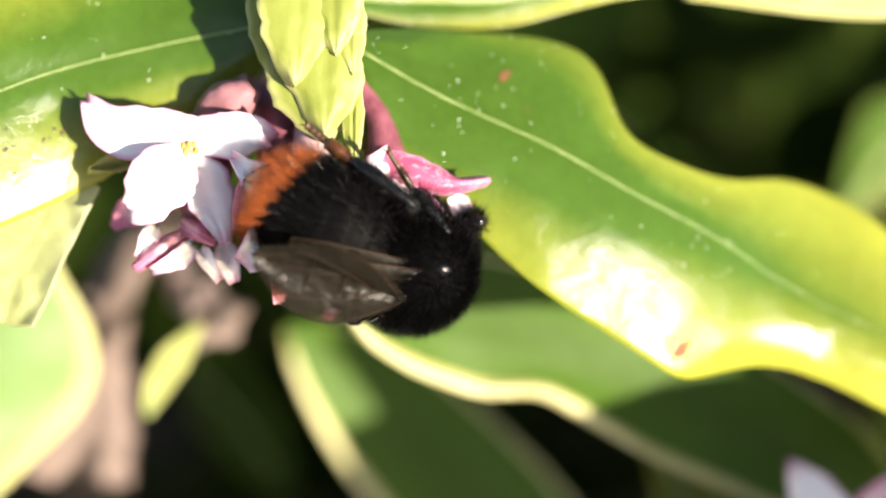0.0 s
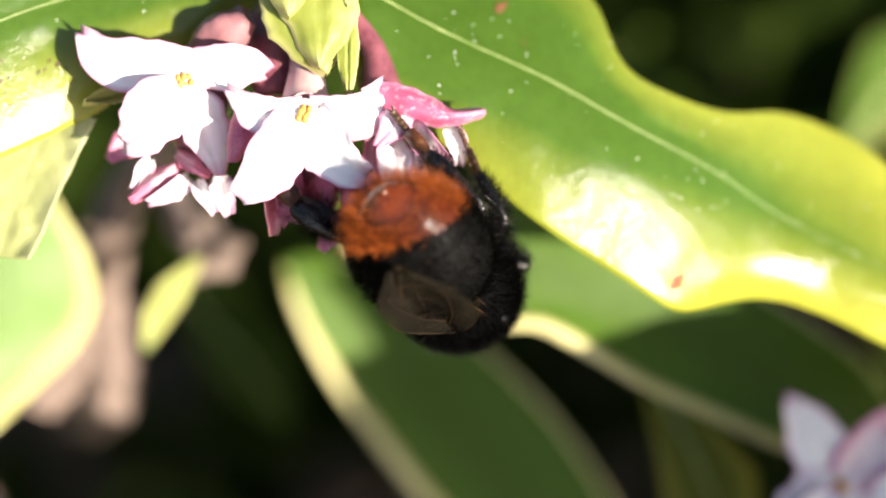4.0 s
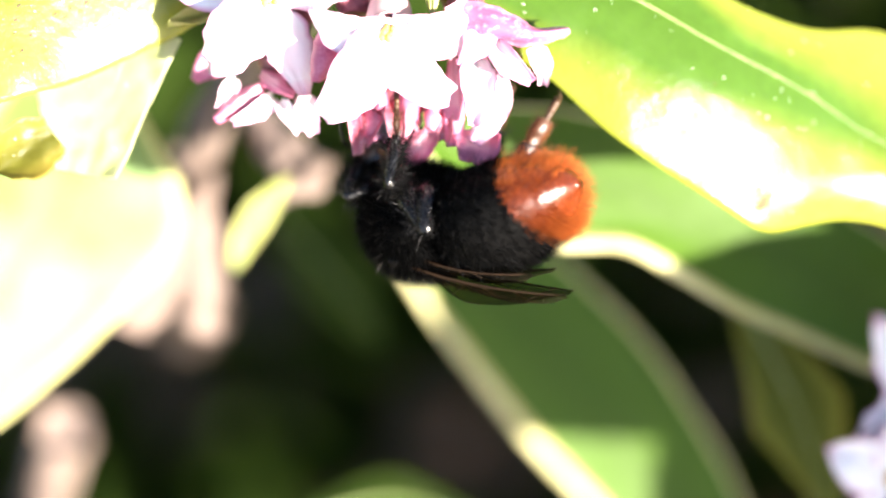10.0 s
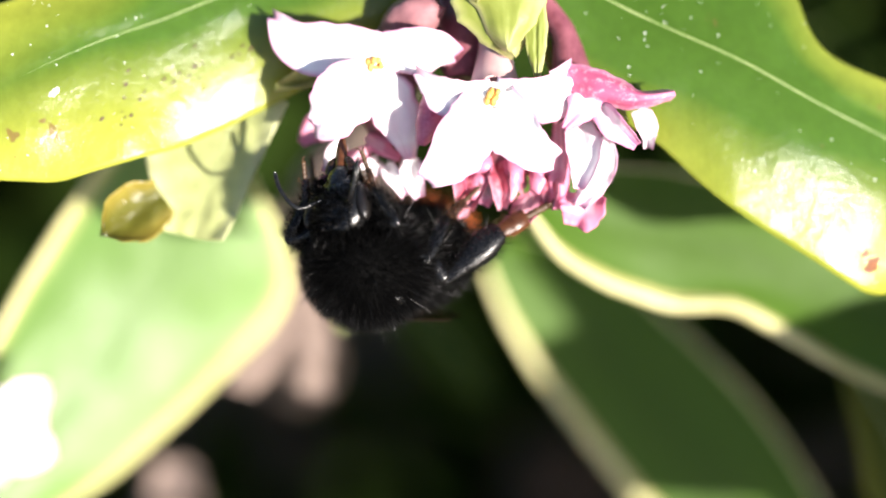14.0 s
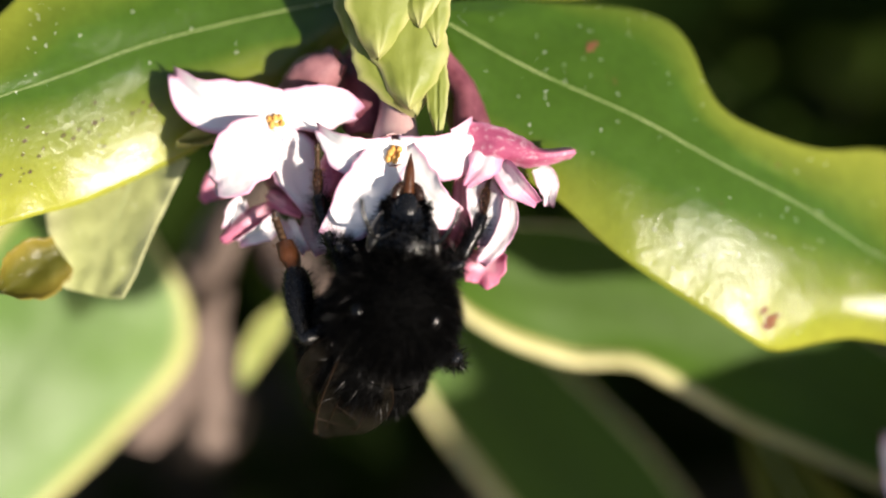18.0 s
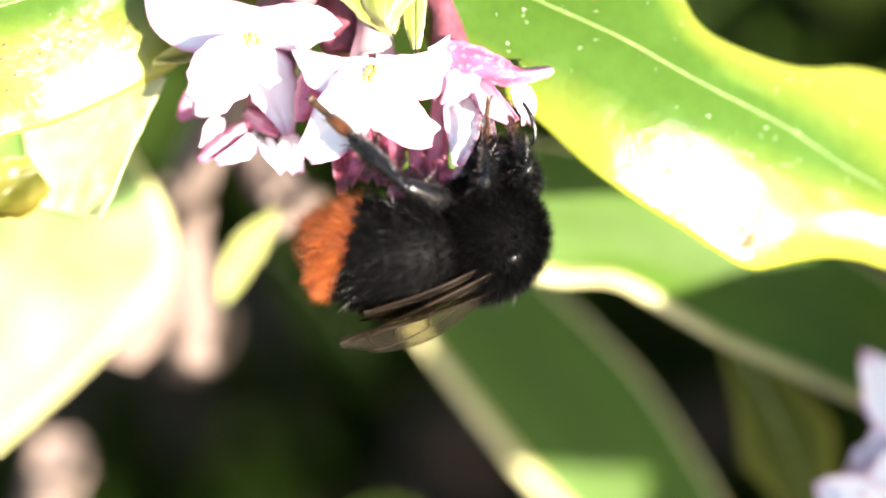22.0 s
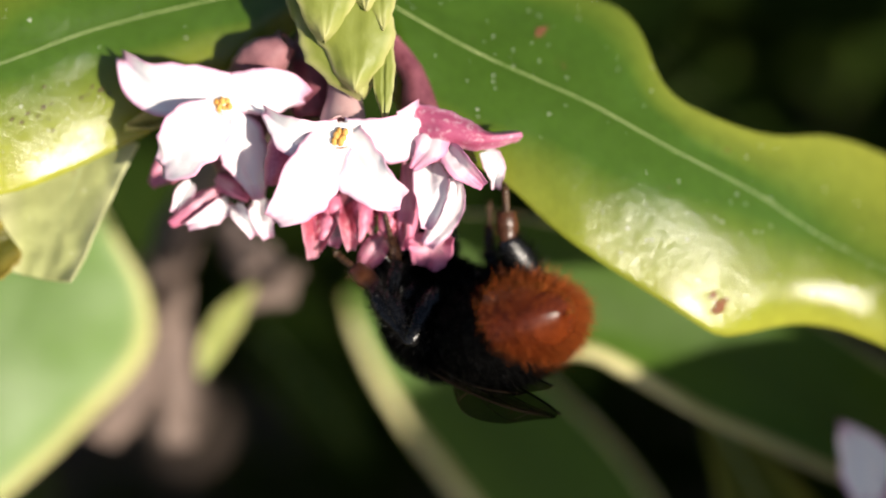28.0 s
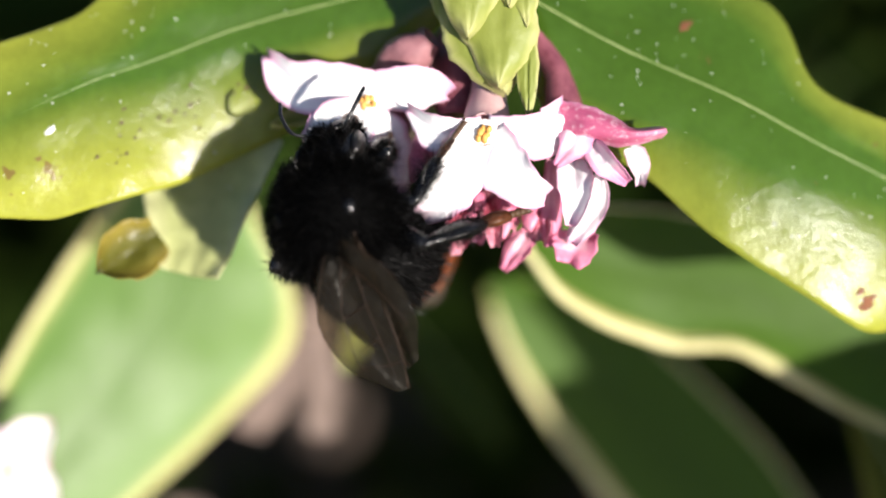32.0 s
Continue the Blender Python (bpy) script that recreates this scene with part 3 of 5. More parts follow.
# ---- flowers ----
def petal(base, tip, normal, width, parent, front=None, back=None, curl=0.8, cup=0.7, n=18, m=8, seed=0.0, name="petal", blunt=0.92, ruffle=1.0):
    """A pointed waxy petal from base to tip (mm); its face looks along normal, the tip curls back."""
    base, tip, normal = Vector(base), Vector(tip), Vector(normal)
    ax = tip - base
    length = ax.length
    ax.normalize()
    side = ax.cross(normal).normalized()
    up = side.cross(ax).normalized()
    verts, uvs, faces, slots = [], [], [], []
    cols = 2 * m + 1
    for layer in (0, 1):
        for i in range(n + 1):
            s = i / n
            wd = width * 0.5 * (math.sin(math.pi * min(1, 0.20 + 0.80 * s) ** blunt) ** 0.72 if s < 0.995 else 0.04)
            for j in range(cols):
                q = (j - m) / m
                lift = cup * q * q * (0.4 + s) + curl * (math.sin(s * math.pi * 0.8) * 0.9 - 1.1 * s * s)
                lift += ruffle * 0.55 * noise.noise(Vector((s * 3.0, q * 1.7, seed * 3.7))) + 0.6 * abs(q) ** 5 * noise.noise(Vector((s * 2.4, seed * 1.9, 3 if q < 0 else 8))) + 0.16 * noise.noise(Vector((s * 8, q * 5, seed)))
                lift -= 0.16 * math.exp(-(q * 5) ** 2)
                ripple = 1 + 0.10 * noise.noise(Vector((s * 14, seed * 2.3, 1.0 if q < 0 else 6.0))) + 0.18 * noise.noise(Vector((s * 5, seed, 4.0 if q < 0 else 9.0)))
                verts.append(base + ax * (length * s) + side * (q * wd * ripple) + up * (lift - layer * 0.28 * (1 - 0.7 * abs(q) ** 4)))
                uvs.append((0.5 + 0.5 * q, s))
    half = (n + 1) * cols
    for i in range(n):
        for j in range(cols - 1):
            a = i * cols + j
            faces.append((a, a + 1, a + cols + 1, a + cols)); slots.append(0)
            faces.append((half + a, half + a + cols, half + a + cols + 1, half + a + 1)); slots.append(1)
    ring = [j for j in range(cols)] + [i * cols + cols - 1 for i in range(1, n + 1)] + [n * cols + j for j in range(cols - 2, -1, -1)] + [i * cols for i in range(n - 1, 0, -1)]
    for a, b in zip(ring, ring[1:] + ring[:1]):
        faces.append((a, half + a, half + b, b)); slots.append(1)
    return mesh_ob(name, verts, faces, None, parent, uvs, mats=[front or WHITE, back or PINK], slots=slots)


CORE = (640, 60, 6)


def flower(centre, petals, label, tube_to=CORE, normal=(0, -1, 0), tube_mat=None, seed=0, radius=1.5, stamens=True, bend=(0, 0, 3), group="flowers of the cluster"):
    """centre in plan units; petals: (dx, dy, dw, width, kind, normal) with dx, dy in plan units from the centre, dw in mm."""
    c = spot(*centre)
    t = thing("flower", c, label, "flower", group)
    n = Vector(normal).normalized()
    root = spot(*tube_to) - c
    mid = root * 0.45 + Vector(bend) * 0.3 - n * 2.0
    line = spline([Vector((0, 0, 0)) - n * 0.25, -n * 2.0, mid, root], 16)
    rr = [radius * (0.95 + 0.35 * math.sin(math.pi * min(1, i / 10))) * (1 - 0.35 * i / 16) * min(1, 0.55 + 0.15 * i) for i in range(17)]
    tube("tube", line, rr, tube_mat or TUBE, t, 14, "pink floral tube", rough=0.12)
    for k, (dx, dy, dw, width, kind, pn) in enumerate(petals):
        tip = Vector((dx * UNIT, dw, -dy * UNIT))
        base = tip.normalized() * 0.55 + n * 0.05 * k
        f, b = {"w": (WHITE, PINK), "b": (BLUSH, PINK), "p": (PINK, PINK)}[kind]
        petal(base, tip, pn or normal, width * UNIT, t, f, b, seed=seed + k * 1.3)
    if stamens:
        ball("throat", -n * 0.32, (1.3, 0.45, 1.3), THROAT, t, rings=8, n=16, label="white throat of the flower")
        for k in range(6):
            a = k * math.pi / 3 + seed
            s1 = n.orthogonal().normalized()
            s2 = n.cross(s1)
            p = n * (0.08 + 0.16 * (k % 2)) + (s1 * math.cos(a) + s2 * math.sin(a)) * (0.30 + 0.14 * ((k * 2) % 3))
            ball("anther", p, (0.30, 0.30 + 0.03 * k, 0.36), ANTHER, t, n.to_track_quat("Z", "Y").to_matrix(), 6, 8, label="orange pollen-covered anther" if k == 0 else "")
    return t


def lobe(t, rib, left, right, kind, cup=(0.5, 0.5), seed=0.0, n=22, m=8, face=(0, -1, 0)):
    """One lobe of a flower along plan points rib (x, y, w) with its own half widths on either side; cup lifts the sides in mm."""
    o = VIEW.inverted() @ t.matrix_basis.translation * 1000
    line = [p - o for p in even(spline([spot(*p) for p in rib], 80), n)]
    lw, rw = ([table_of(list(zip(np.linspace(0, 1, len(q)), (*q[:-1], q[-1] + 5))), i / n) for i in range(n + 1)] for q in (left, right))
    front = Vector(face)
    verts, uvs, faces, slots = [], [], [], []
    cols = 2 * m + 1
    for layer in (0, 1):
        for i in range(n + 1):
            s = i / n
            ax = (line[min(i + 1, n)] - line[max(i - 1, 0)]).normalized()
            side = ax.cross(front).normalized()
            up = side.cross(ax).normalized()
            for j in range(cols):
                q = (j - m) / m
                w = (lw[i] if q < 0 else rw[i]) * UNIT
                w *= 1 + 0.13 * noise.noise(Vector((s * 9, seed * 2.3, 1.0 if q < 0 else 6.0)))
                lift = (cup[0] if q < 0 else cup[1]) * q * q * min(1, 0.15 + 1.9 * s) + 0.35 * min(1, 3 * s) * noise.noise(Vector((s * 2.6, q * 1.5, seed * 3.7)))
                lift += 0.5 * abs(q) ** 4 * noise.noise(Vector((s * 2.8, seed * 1.9, 3 if q < 0 else 8))) - 0.22 * math.exp(-(q * 4) ** 2)
                lift += 0.10 * noise.noise(Vector((s * 9, q * 5, seed)))
                verts.append(line[i] + side * (q * w) + up * (lift - layer * 0.26 * (1 - 0.7 * abs(q) ** 4)))
                uvs.append((0.5 + 0.5 * q, s))
    half = (n + 1) * cols
    for i in range(n):
        for j in range(cols - 1):
            a = i * cols + j
            faces.append((a, a + 1, a + cols + 1, a + cols)); slots.append(0)
            faces.append((half + a, half + a + cols, half + a + cols + 1, half + a + 1)); slots.append(1)
    ring = [j for j in range(cols)] + [i * cols + cols - 1 for i in range(1, n + 1)] + [n * cols + j for j in range(cols - 2, -1, -1)] + [i * cols for i in range(n - 1, 0, -1)]
    for a, c in zip(ring, ring[1:] + ring[:1]):
        faces.append((a, half + a, half + c, c)); slots.append(1)
    f, k = {"w": (WHITE, PINK), "b": (BLUSH, PINK), "p": (PINK, PINK), "m": (MAGENTA, MAGENTA), "d": (WINE, WINE)}[kind]
    return mesh_ob("petal", verts, faces, None, t, uvs, mats=[f, k], slots=slots)


f1 = flower((455, 198, 0), [], "open white flower with four waxy pink-rimmed petals and orange anthers", (560, 80, 6), seed=1, tube_mat=TUBE_PALE)
lobe(f1, [(462, 180, -0.25), (378, 167, 0.0), (315, 152, 0.8), (273, 112, 2.0)], (30, 47, 63, 45, 4), (37, 45, 40, 26, 4), "w", (0.5, 0.9), 1.1)
lobe(f1, [(444, 184, 0.35), (510, 178, -0.2), (565, 178, 0.2), (599, 188, 1.6)], (33, 40, 43, 36, 11), (30, 31, 40, 35, 10), "w", (0.6, -0.6), 1.5)
lobe(f1, [(447, 207, -0.3), (408, 246, -1.8), (371, 288, -1.8), (346, 308, -0.8)], (30, 54, 63, 50, 15), (30, 49, 58, 43, 13), "w", (0.9, 0.4), 1.9)
lobe(f1, [(457, 217, 0.5), (481, 272, 0.8), (502, 322, 0.6), (516, 365, 0.2)], (30, 52, 49, 30, 5), (30, 31, 38, 24, 4), "w", (-0.9, 0.2), 2.6)
f2 = flower((664, 256, -2.6), [], "white flower facing out, its petals edged with pink", (672, 110, 4), seed=2, tube_mat=TUBE_PALE, radius=2.0)
lobe(f2, [(661, 254, -2.5), (608, 257, -2.8), (565, 241, -2.4), (529, 212, -1.2)], (30, 43, 43, 24, 3), (30, 27, 27, 15, 3), "w", (0.2, 1.0), 3.1)
lobe(f2, [(658, 260, -2.45), (618, 316, -3.4), (579, 368, -3.8), (546, 404, -3.2)], (32, 47, 60, 50, 13), (42, 45, 45, 32, 13), "w", (0.2, 0.6), 3.6)
lobe(f2, [(668, 260, -2.4), (709, 315, -3.2), (744, 351, -3.5), (776, 367, -3.0)], (42, 40, 38, 30, 13), (32, 49, 56, 43, 13), "w", (0.9, 0.7), 4.2)
lobe(f2, [(670, 251, -2.1), (728, 256, -2.2), (774, 248, -1.2), (806, 201, -0.4)], (30, 29, 34, 28, 3), (30, 27, 47, 43, 4), "w", (1.4, -0.9), 4.8)
f3 = flower((830, 258, 1.6), [], "flower seen from the side, its petal backs deep pink", (748, 84, 4), normal=(0.55, -0.35, -0.75), seed=3, tube_mat=TUBE, stamens=False, radius=1.55, bend=(3, 0, 1))
lobe(f3, [(787, 231, -0.4), (847, 236, -1.6), (917, 259, -1.8), (987, 251, -0.6)], (36, 30, 26, 16, 6), (34, 34, 26, 16, 6), "m", (-1.6, -1.4), 5.3)
lobe(f3, [(824, 231, -0.2), (820, 272, -1.6), (790, 314, -1.0)], (14, 36, 34, 20, 4), (18, 26, 26, 14, 4), "b", (-0.6, -0.4), 5.6)
lobe(f3, [(852, 270, -0.6), (880, 308, -1.9), (918, 344, -1.6)], (8, 18, 20, 14, 4), (14, 26, 28, 18, 4), "b", (1.0, 0.2), 5.9)
lobe(f3, [(917, 280, 0.8), (935, 308, 0.6), (938, 347, 1.2)], (16, 22, 20, 12, 3), (10, 18, 18, 10, 3), "w", (0.6, 0.3), 6.4)
f6 = flower((818, 318, 3.4), [], "white flower hanging under its neighbour, pink petal below", (740, 150, 7), normal=(0.2, -0.2, -0.9), seed=6, tube_mat=TUBE, stamens=False, radius=1.3)
lobe(f6, [(823, 301, 0.6), (824, 360, -1.0), (817, 420, -1.2)], (16, 32, 32, 24, 5), (20, 34, 30, 20, 5), "w", (0.9, 0.6), 6.9)
lobe(f6, [(867, 323, 0.8), (863, 384, 0.2), (816, 449, 0.0)], (8, 16, 20, 20, 8), (8, 18, 24, 22, 10), "w", (0.6, -0.3), 7.4)
lobe(f6, [(780, 299, 1.6), (777, 383, 0.9), (779, 455, 0.6)], (10, 18, 24, 24, 10), (8, 13, 16, 14, 6), "p", (-0.6, -0.6), 7.9)
lobe(f6, [(822, 425, 1.4), (823, 457, 0.8), (812, 487, 1.2)], (30, 40, 40, 34, 16), (30, 40, 40, 34, 16), "p", (0.5, 0.5), 8.1)
f4 = flower((455, 332, 4), [], "half-open flower hanging low with blush pink petals", (580, 140, 7), normal=(-0.4, -0.3, -0.8), seed=4, stamens=False)
lobe(f4, [(397, 335, 3.2), (381, 360, 2.2), (367, 390, 2.4)], (6, 18, 18, 12, 3), (6, 14, 16, 10, 3), "w", (0.4, 0.3), 9.2)
lobe(f4, [(452, 341, 3.0), (410, 372, 1.2), (357, 410, 1.6)], (8, 16, 18, 16, 5), (8, 18, 20, 16, 5), "p", (-0.9, -0.9), 8.8)
lobe(f4, [(464, 366, 3.2), (432, 392, 1.6), (390, 414, 2.0)], (14, 22, 22, 14, 3), (8, 14, 14, 10, 2), "w", (0.4, 0.6), 8.3)
lobe(f4, [(439, 325, 3.0), (471, 348, 1.6), (501, 366, 2.0)], (10, 18, 18, 12, 3), (10, 17, 16, 10, 3), "p", (-0.6, -0.4), 9.7)
lobe(f4, [(474, 372, 3.0), (487, 400, 1.4), (509, 431, 1.8)], (8, 16, 18, 12, 3), (8, 14, 14, 10, 3), "w", (0.5, 0.5), 10.2)
lobe(f4, [(516, 362, 3.2), (523, 402, 2.0), (535, 434, 2.2)], (12, 22, 24, 18, 5), (12, 20, 22, 16, 5), "w", (0.5, 0.5), 10.4)
lobe(f4, [(372, 292, 5.8), (344, 314, 5.6), (322, 338, 5.6)], (14, 28, 28, 18, 4), (14, 28, 26, 18, 4), "p", (-0.5, -0.5), 10.8)
f5 = flower((680, 385, 5), [], "drooping flower under the cluster with crumpled crimson petals", (670, 180, 8), normal=(0, 0.2, -1), seed=5, stamens=False)
lobe(f5, [(624, 362, 3.2), (616, 413, 1.4), (612, 471, 1.8)], (12, 24, 24, 15, 3), (12, 22, 24, 14, 3), "d", (-0.9, 0.8), 11.3)
lobe(f5, [(645, 366, 3.4), (638, 409, 1.6), (624, 453, 2.0)], (10, 20, 20, 13, 3), (10, 18, 18, 12, 3), "d", (0.8, -0.9), 11.8)
lobe(f5, [(587, 386, 2.8), (604, 403, 1.8), (612, 425, 2.0)], (8, 14, 15, 11, 3), (8, 14, 14, 9, 3), "p", (0.4, 0.3), 12.9)
lobe(f5, [(667, 366, 3.4), (678, 409, 1.4), (682, 455, 1.8)], (10, 20, 22, 16, 3), (10, 18, 20, 15, 3), "d", (0.8, 0.8), 13.9)
lobe(f5, [(709, 368, 3.2), (712, 395, 2.2), (722, 419, 2.6)], (10, 20, 22, 14, 3), (10, 20, 20, 14, 3), "d", (-0.8, 0.7), 13.1)
lobe(f5, [(754, 368, 3.0), (761, 409, 1.2), (762, 447, 1.6)], (10, 20, 24, 18, 4), (10, 20, 22, 16, 4), "d", (0.8, -0.8), 13.4)
lobe(f5, [(659, 406, 3.6), (655, 428, 2.8), (649, 448, 3.0)], (8, 18, 18, 12, 4), (8, 16, 16, 12, 4), "b", (0.4, 0.3), 12.4)
lobe(f5, [(747, 422, 3.4), (722, 455, 2.2), (694, 497, 2.6)], (10, 22, 24, 18, 4), (10, 22, 26, 20, 5), "p", (0.5, -0.5), 14.3)


def bud(top, tip, r, label, material):
    a, b = spot(*top), spot(*tip)
    t = thing("flower_bud", a, label, "flower bud", "buds of the cluster")
    pts = spline([a - a, (b - a) * 0.5 + Vector((0.4, -0.3, 0)), b - a], 10)
    tube("bud_body", pts, [r * (0.45 + 0.75 * math.sin(math.pi * (0.12 + 0.83 * i / 10)) ** 0.8) for i in range(11)], material, t, 22, rough=0.55)
    return t


for top, tip, r in (((640, 335, 3.4), (630, 440, 1.6), 0.7), ((690, 340, 3.4), (694, 440, 1.4), 0.7), ((735, 335, 3.4), (740, 425, 1.4), 0.75), ((553, 236, 0.4), (538, 345, -0.4), 0.85)):
    bud(top, tip, r, "crumpled deep pink unopened flower bud", BUDPINK)
bud((478, 148, 4), (566, 84, 1.5), 1.55, "dusty pink closed bud beside the shoot", TUBE_DUST)
bud((602, 82, 6), (606, 232, 3), 1.6, "dark pink closed bud beside the shoot", TUBE)


# ---- leaf bud on the shoot ----
def make_shoot():
    o = spot(672, 60, 0)
    t = thing("shoot", o, "green shoot tip wrapped in overlapping pale bracts", "shoot")
    tube("stem", [spot(690, -160, 4) - o, spot(680, -40, 3) - o, spot(672, 60, 2) - o], [3.4, 3.0, 2.4], BRACT_STEM, t, 14)
    for k, (bx, by, bw, tx, ty, tw, wd) in enumerate(((590, -120, -0.6, 596, 68, -1.4, 84), (722, -100, -1.6, 740, 66, -2.6, 70), (640, -10, -0.6, 704, 182, -2.2, 150), (738, 50, -1.2, 742, 232, -2.4, 42),
                                                    (694, -20, -1.8, 690, 172, -3.2, 136), (646, -130, -2.2, 637, 82, -3.8, 136), (704, -150, -1.8, 708, 30, -3.0, 100))):
        petal(spot(bx, by, bw) - o, spot(tx, ty, tw) - o, (0.15 * (k % 3 - 1), -1, 0.1), wd * UNIT, t, BRACT, BRACT, curl=0.25, cup=-0.007 * wd, seed=20 + k, name="bract", blunt=1.0, ruffle=0.0)


make_shoot()


# ---- curled tip of the folded leaf, spots on the leaves ----
o = spot(222, 236, 6.4)
petal(spot(76, 432, 4.2) - o, spot(-40, 504, 2.2) - o, (0.3, -1, 0.1), 112 * UNIT, fold, LEAF_CURL, LEAF_CURL, curl=-1.4, cup=2.2, seed=31, name="curled_tip", blunt=1.1)
petal(spot(362, 222, 3.6) - o, spot(278, 240, 2.2) - o, (0, -1, 0.4), 34 * UNIT, fold, YOUNG, YOUNG, curl=0.3, cup=0.5, seed=33, name="leaf_tip")


# ---- the neighbouring flower heads ----
FAR = "flowers of a neighbouring head"
flower((1628, 915, 24), [(-112, -190, 0, 125, "w", None), (-150, 75, 0, 130, "w", None), (105, 140, 1, 130, "w", None), (140, -170, 0, 120, "b", None)],
       "pale pink flower of a neighbouring head, partly shaded", (1760, 1000, 34), seed=41, group=FAR)
flower((1562, 1040, 22), [(-130, -60, 0, 120, "w", None), (-40, 170, 1, 120, "w", None), (150, 60, 0, 120, "b", None), (60, -140, 1, 120, "w", None)],
       "white flower with a magenta throat on a neighbouring head", (1720, 1060, 34), seed=43, group=FAR)
flower((1790, 960, 23), [(-120, -60, 0, 120, "w", None), (-40, 150, 1, 120, "w", None), (150, 60, 0, 120, "b", None), (60, -150, 1, 120, "w", None)],
       "pale flower at the side of a neighbouring head", (1800, 1050, 34), seed=45, group=FAR)
flower((-215, 850, 26), [(95, -100, 0, 115, "w", None), (110, 60, 0, 125, "w", None), (-60, 130, 1, 120, "w", None), (-120, -70, 0, 120, "w", None)],
       "sunlit white flower of another head", (-260, 960, 36), seed=47, group="flowers of another head")


# ---- the rest of the shrub ----
def shrub_mass():
    """Leaves deeper in the shrub and beyond, one mass, shade put into their colour."""
    rng = random.Random(9)
    verts, faces, uvs = [], [], []
    def blade(c, ax, side, up, ln, wd):
        k = len(verts)
        n = 6
        for i in range(n + 1):
            s = i / n
            w = wd * math.sin(math.pi * (0.06 + 0.9 * s)) ** 0.8
            for q in (-1, 0, 1):
                verts.append(c + ax * ln * s + side * w * q + up * (0.12 * ln * math.sin(s * 2.6) + (0.18 * wd if q else 0)))
                uvs.append((0.5 + 0.5 * q, s))
        for i in range(n):
            for j in (0, 1):
                a = k + i * 3 + j
                faces.append((a, a + 1, a + 4, a + 3))
    rot = VIEW.to_3x3()
    top = VIEW.translation * 1000
    def open_middle(u, w, v, ease):
        # the low middle stays open down to the soil
        return -48 - ease - 0.28 * w < u < 42 + ease + 0.22 * w and -40 - ease - 0.3 * w < v < -8 + 0.6 * ease + 0.02 * w and w < 430
    def add(x, y, z):
        yaw, lift = rng.uniform(0, 6.283), rng.uniform(-0.5, 0.4)
        ax = Vector((math.cos(yaw) * math.cos(lift), math.sin(yaw) * math.cos(lift), math.sin(lift)))
        side = ax.cross(Vector((rng.gauss(0, 0.3), rng.gauss(0, 0.3), 1))).normalized()
        base, ln, wd = Vector((x, y, z)), rng.uniform(55, 85), rng.uniform(11, 17)
        for k in (0.35, 0.7, 1):
            q = rot.transposed() @ (base + ax * ln * k - top)
            if q.y < 60 or q.y < 260 and open_middle(*q, 6):
                return 0
        blade(base, ax, side, side.cross(ax), ln, wd)
        return 1
    made = 0
    # leaves outside the view are added to keep sun off the soil
    while made < 2000:
        u, w, v = rng.uniform(-330, 420), rng.uniform(75, 520), rng.uniform(-300, 260)
        if open_middle(u, w, v, 0):
            continue
        p = rot @ Vector((u, w, v)) + top
        if p.z < 25 or p.z > 620:
            continue
        made += add(*p)
    tagged(mesh_ob("shrub_foliage", verts, faces, LEAF_SHADE, None, uvs), "dense evergreen leaves of the shrub, coloured dark for shade", "foliage", kind="stuff")


shrub_mass()


# ---- brown marks on the big leaf ----
def mark(host, x, y, size, seed, material, label):
    """A small dry brown patch lying on the blade of a leaf."""
    blade = [c for c in host.children if c.name.startswith("blade")][0]
    o = host.matrix_basis
    inv = VIEW.inverted()
    best, near = None, 1e9
    for v in blade.data.vertices[:len(blade.data.vertices) // 2]:
        p = (inv @ (o @ v.co)) * 1000
        k = UNIT * (1 + p.y / REACH)
        d = (784 + p.x / k - x) ** 2 + (441 - p.z / k - y) ** 2
        if d < near:
            best, near = v, d
    c, nrm = best.co * 1000, best.normal
    a = nrm.orthogonal().normalized()
    e = nrm.cross(a)
    rng = random.Random(seed)
    ring = []
    for i in range(18):
        g = i * math.pi / 9
        r = size * rng.uniform(0.55, 1.15)
        ring.append(c + (a * math.cos(g) * 1.5 + e * math.sin(g) * 0.8) * r + nrm * 0.06)
    verts = ring + [q + (c - q) * 0.4 + nrm * 0.07 for q in ring] + [c + nrm * 0.12]
    faces = [(i, (i + 1) % 18, 18 + (i + 1) % 18, 18 + i) for i in range(18)] + [(18 + i, 18 + (i + 1) % 18, 36) for i in range(18)]
    mesh_ob("brown_spot", verts, faces, material, host, label=label)


for x, y, size in ((1328, 556, 0.75), (1318, 538, 0.35), (1008, 62, 0.6)):
    mark(big_leaf, x, y, size, int(x), SCAB, "dry reddish brown spot")
mark(scab_leaf, -116, 250, 0.4, 77, FLAKE, "small white flake")
scatter = random.Random(61)
for k in range(30):
    cx, cy, spread = ((55, 235, 55), (-20, 275, 40), (150, 215, 45), (215, 175, 40))[k % 4]
    mark(scab_leaf, scatter.gauss(cx, spread * 0.7), scatter.gauss(cy, spread * 0.45), scatter.uniform(0.07, 0.24), 300 + k, SCAB_DARK, "dark dry scab")


# ---- the bumblebee; its own axes: y to the head, z to the back; origin in the thorax ----
MM = 0.00107      # a large queen: her parts are drawn 7 per cent under size


